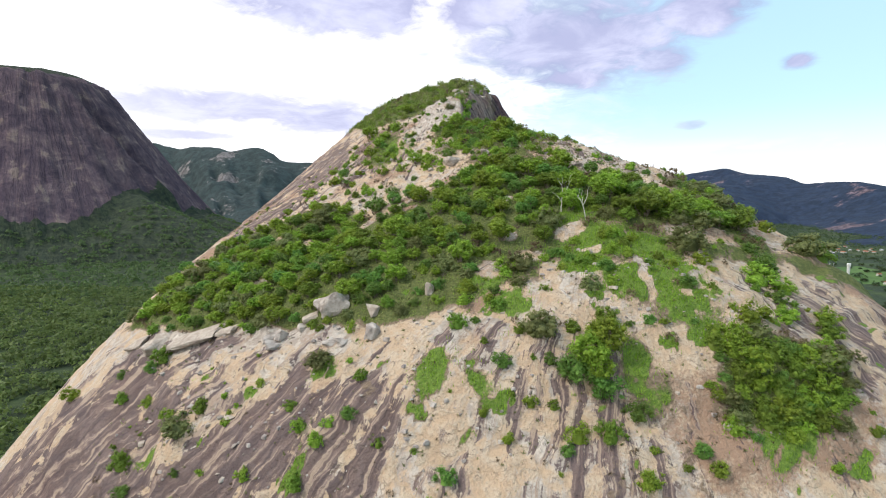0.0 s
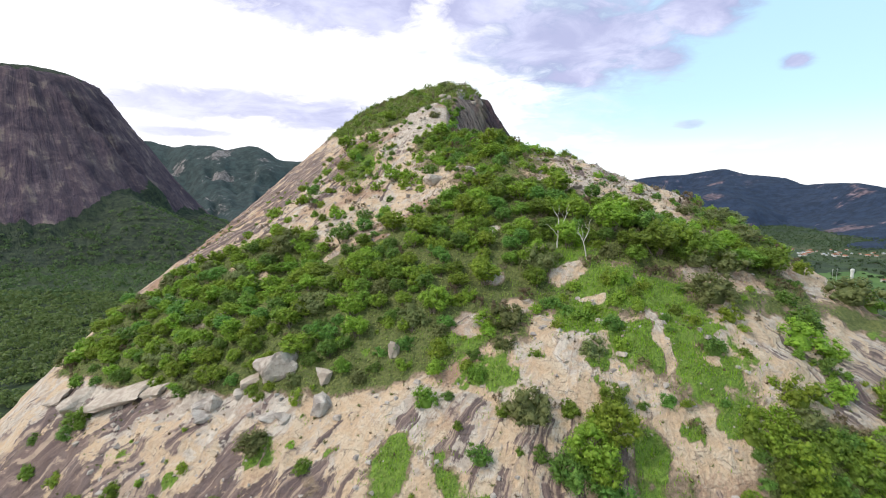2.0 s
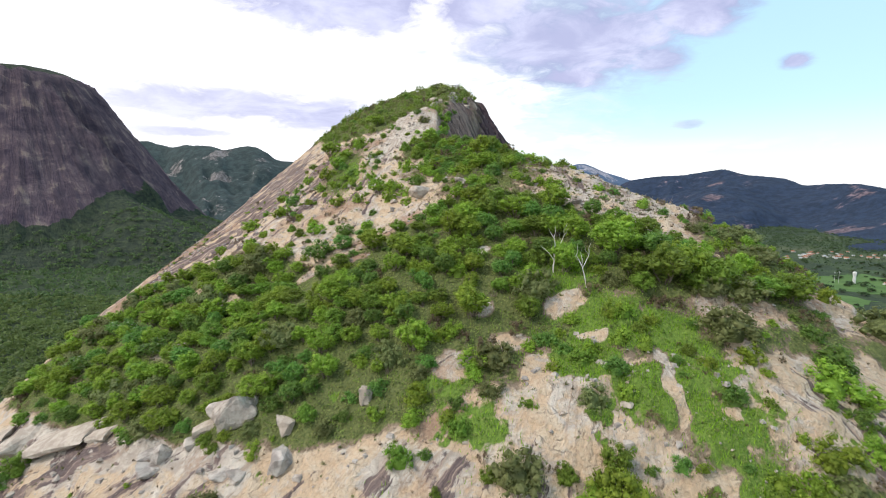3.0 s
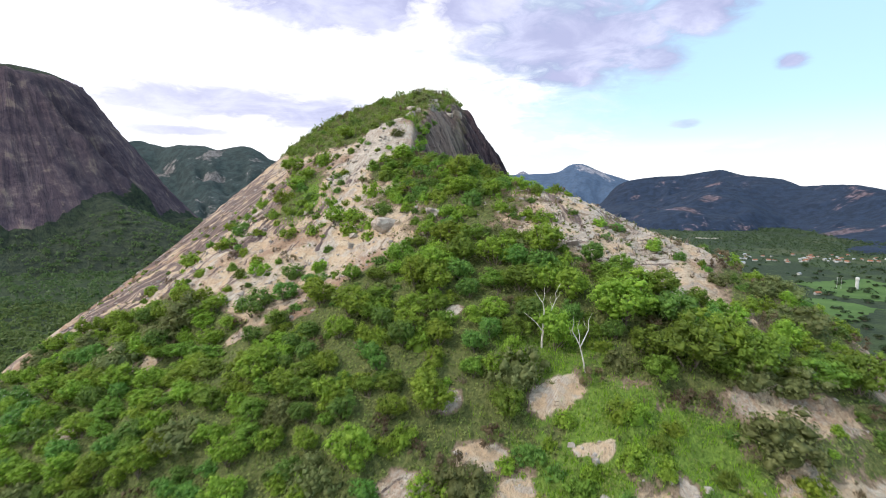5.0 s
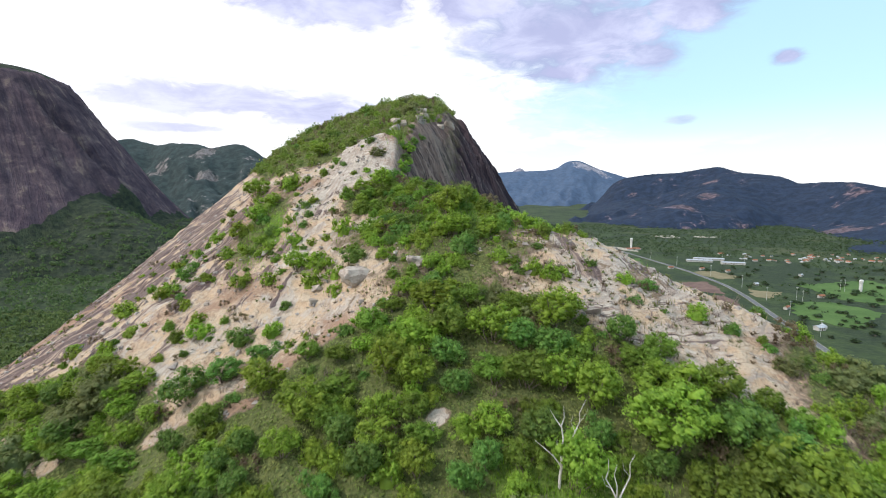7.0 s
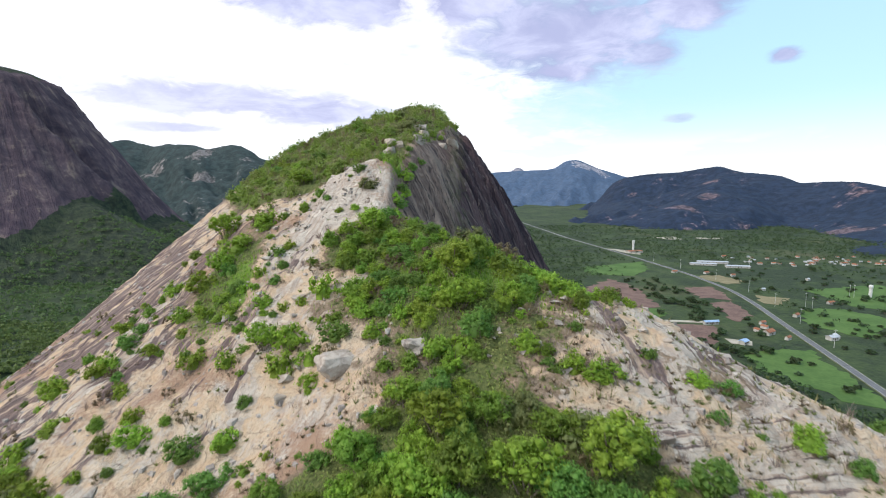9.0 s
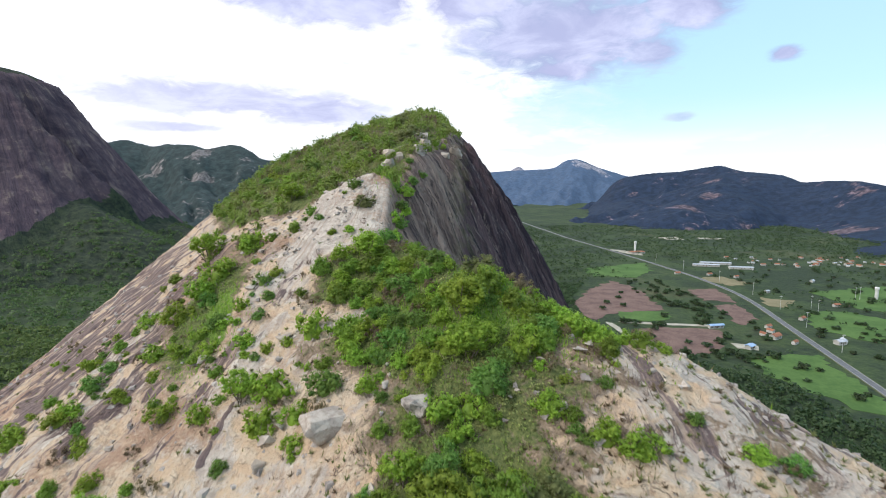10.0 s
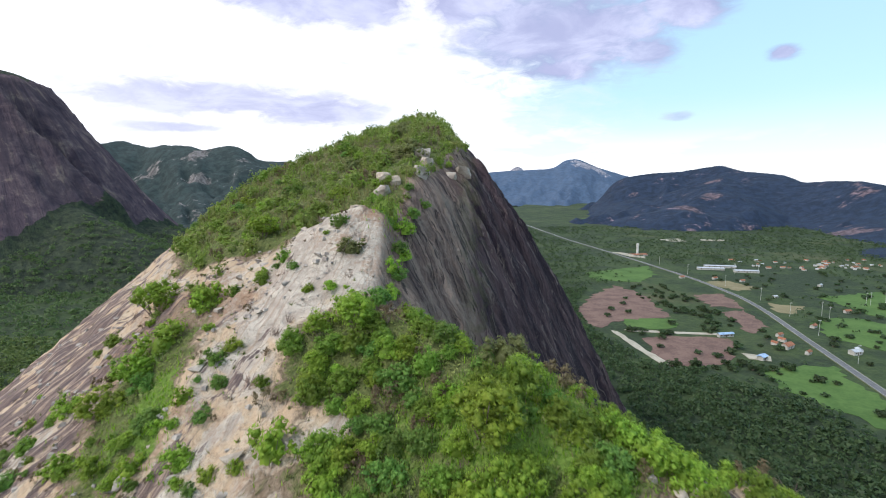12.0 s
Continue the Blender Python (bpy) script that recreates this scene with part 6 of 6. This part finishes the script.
def house(label, w, d, eave, ridge, roof_mat, wall_mat=PLASTER, name="house", windows=2):
    thing = tagged(new(name), label, "house", "valley houses")
    part_mesh("wall", box_mesh("wall", -w / 2, w / 2, -d / 2, d / 2, -0.3, eave, wall_mat), thing)
    for s in (-1, 1):
        wedge = [(s * w / 2 - inner, y, z) for inner in (0, s * 0.2) for y, z in ((-d / 2, eave), (d / 2, eave), (0, ridge - 0.02))]
        part_mesh("gable", mesh_from("gable", wedge, [(0, 1, 2), (3, 5, 4), (0, 2, 5), (0, 5, 3), (1, 4, 5), (1, 5, 2)], wall_mat), thing)
    part_mesh("roof", gable_mesh("roof", w, d, eave, ridge, roof_mat), thing)
    part_mesh("door", box_mesh("door", -0.5, 0.5, -d / 2 - 0.06, -d / 2 + 0.05, 0, 2.1, WOODWORK), thing)
    for k in range(windows):
        x = (k - (windows - 1) / 2) * w / windows * 0.95
        x = x + 1.6 if abs(x) < 0.9 else x
        part_mesh("window", box_mesh("window", x - 0.55, x + 0.55, -d / 2 - 0.05, -d / 2 + 0.05, 1.0, 2.1, WOODWORK), thing)
    return thing


VILLAGE = ((240, 381, 0.5, 13), (252, 405, 0.4, 10), (246, 394, 2.0, 9), (245, 369, 0.5, 9), (236, 387, 1.9, 8), (351, 464, 0.1, 11), (292, 425, 0.6, 12), (344, 592, 0.2, 10), (323, 608, 0.4, 12), (290, 616, 0.2, 12),
           (431, 480, 0.3, 10), (398, 436, 0.7, 10))
tile_house = house("low house with an orange clay-tiled roof and pale walls", 10, 7.5, 3.0, 4.9, TILE)
for k, (x, y, turn, w) in enumerate(VILLAGE):
    m = Matrix.LocRotScale((x, y, 0.15), Euler((0, 0, turn)), (w / 16, w / 16 * 0.8, 0.75))
    if k == 0:
        tile_house.matrix_basis = m
    else:
        copy_thing(tile_house, m)
white_house = house("small white farmhouse with a pale sheet roof", 9, 6, 2.8, 4.0, SHEET)
WHITE = ((274, 368, 0.2), (280, 372, 1.2), (328, 518, 0.3), (409, 566, 0.5), (506, 690, 0.3))
for k, (x, y, turn) in enumerate(WHITE):
    m = Matrix.LocRotScale((x, y, 0.15), Euler((0, 0, turn)), (0.7, 0.7, 0.8))
    if k == 0:
        white_house.matrix_basis = m
    else:
        copy_thing(white_house, m)


def long_shed(label, x, y, turn, w, d, mat):
    ob = house(label, w, d, 3.2, 4.2, mat, PLASTER, "shed", 4)
    ob["group"] = "long sheds"
    ob.matrix_basis = pose(x, y, 0.15, 0, 0, turn) @ Matrix.Diagonal((1, 1, 0.7, 1))


long_shed("long white industrial shed with a pale roof", 352, 668, -14, 30, 6, SHEET)
long_shed("long white industrial shed behind the first", 372, 682, -14, 36, 6, SHEET)
long_shed("white warehouse of the works", 384, 648, -14, 26, 8, SHEET)
long_shed("pale shed roof with blue sheeting beside the lane", 214, 406, 8, 11, 2.6, BLUE_SHEET)
long_shed("low shed with a blue sheet roof", 210, 361, 35, 6, 3.6, BLUE_SHEET)
long_shed("red-roofed filling station building at the junction", 312, 786, 10, 22, 12, TILE)
rnd_town = random.Random(9)
for k in range(46):
    x, y = rnd_town.uniform(415, 620), rnd_town.uniform(655, 735)
    src = tile_house if rnd_town.random() < 0.62 else white_house
    s = rnd_town.uniform(0.45, 0.8)
    copy_thing(src, Matrix.LocRotScale((x, y, 0.1), Euler((0, 0, rnd_town.uniform(0, 3.1))), (s, s, s)))


def tower(label, x, y, height, radius):
    """A round concrete water tower: shaft, tank and cap."""
    thing = tagged(new("water_tower"), label, "tower", "towers")
    thing.location = (x, y, 0)
    part_mesh("shaft", mesh_from("shaft", *tube([(0, 0, -0.5), (0, 0, height * 0.5), (0, 0, height * 0.76)], [radius * 0.8] * 3, 20), CONCRETE, True), thing)
    part_mesh("tank", mesh_from("tank", *tube([(0, 0, height * 0.74), (0, 0, height * 0.78), (0, 0, height * 0.99), (0, 0, height)], [radius * 0.8, radius, radius, radius * 0.92], 20), CONCRETE, True), thing)
    part_mesh("cap", mesh_from("cap", *tube([(0, 0, height * 0.995), (0, 0, height + 0.35), (0, 0, height + 0.6)], [radius * 1.02, radius * 0.7, 0.05], 20), CONCRETE, True), thing)


tower("slim white concrete water tower in the fields", 407, 488, 11, 1.7)
tower("white cylindrical tower beside the junction", 316, 800, 16, 2.0)


def pole(x, y, height=9.0):
    thing = tagged(new("utility_pole"), "pale concrete utility pole beside the fields", "pole", "utility poles")
    thing.location = (x, y, 0)
    part_mesh("shaft", mesh_from("shaft", *tube([(0, 0, -0.5), (0, 0, height * 0.5), (0, 0, height)], [0.12, 0.10, 0.08], 8), CONCRETE, True), thing)
    part_mesh("crossarm", box_mesh("crossarm", -1.1, 1.1, -0.08, 0.08, height - 0.9, height - 0.7, CONCRETE), thing)
    return thing


first_pole = pole(386, 486, 12)
for x, y in ((391, 487), (316, 440), (322, 455), (262, 352), (280, 405), (296, 455), (309, 510), (312, 570), (309, 640), (303, 700), (365, 640), (390, 635)):
    copy_thing(first_pole, pose(x, y, 0))


def field_tree():
    rng = np.random.RandomState(401)
    thing = tagged(new("field_tree"), "dark round tree standing in the fields", "tree", "trees in the fields")
    c, r = lumps_of(rng, 12, 6.0, 4.6, 0.4)
    at, out = crown_points(rng, c, r, 200)
    part_mesh("crown", mesh_from("crown", *leaves(rng, at, out, 0.6), PLAIN_LEAF), thing)
    part_mesh("trunk", mesh_from("trunk", *stems(rng, c, 0.16, 0.1, 4), BARK, True), thing)
    return thing


first_tree = field_tree()
rnd_tree = random.Random(12)
spots = [(167, 402), (176, 372), (197, 372), (185, 365), (207, 381), (158, 385), (213, 392), (190, 436), (171, 470), (160, 480), (178, 500), (188, 520), (204, 520), (150, 460), (211, 470), (240, 400), (232, 377), (225, 385), (248, 362), (262, 378),
         (232, 430), (220, 440), (228, 452), (216, 500), (222, 520), (232, 540), (245, 560), (338, 520), (345, 530), (300, 432)]
spots += [(rnd_tree.uniform(190, 240), rnd_tree.uniform(280, 350)) for _ in range(14)] + [(rnd_tree.uniform(150, 215) , rnd_tree.choice((350, 413, 420, 345)) + rnd_tree.uniform(-3, 3)) for _ in range(34)] + [(rnd_tree.uniform(205, 250), rnd_tree.uniform(415, 580)) for _ in range(60)] + [(rnd_tree.uniform(310, 560), rnd_tree.uniform(380, 640)) for _ in range(120)] + [(rnd_tree.uniform(260, 330), rnd_tree.uniform(300, 400)) for _ in range(30)]
for k, (x, y) in enumerate(spots):
    if abs(x - float(np.interp(y, ROAD_Y, ROAD_X))) < 9:
        continue
    s = rnd_tree.uniform(0.55, 1.25)
    m = Matrix.LocRotScale((x, y, 0.0), Euler((0, 0, rnd_tree.uniform(0, 6.2))), (s, s, s * rnd_tree.uniform(0.75, 1.05)))
    if k == 0:
        first_tree.matrix_basis = m
    else:
        copy_thing(first_tree, m)
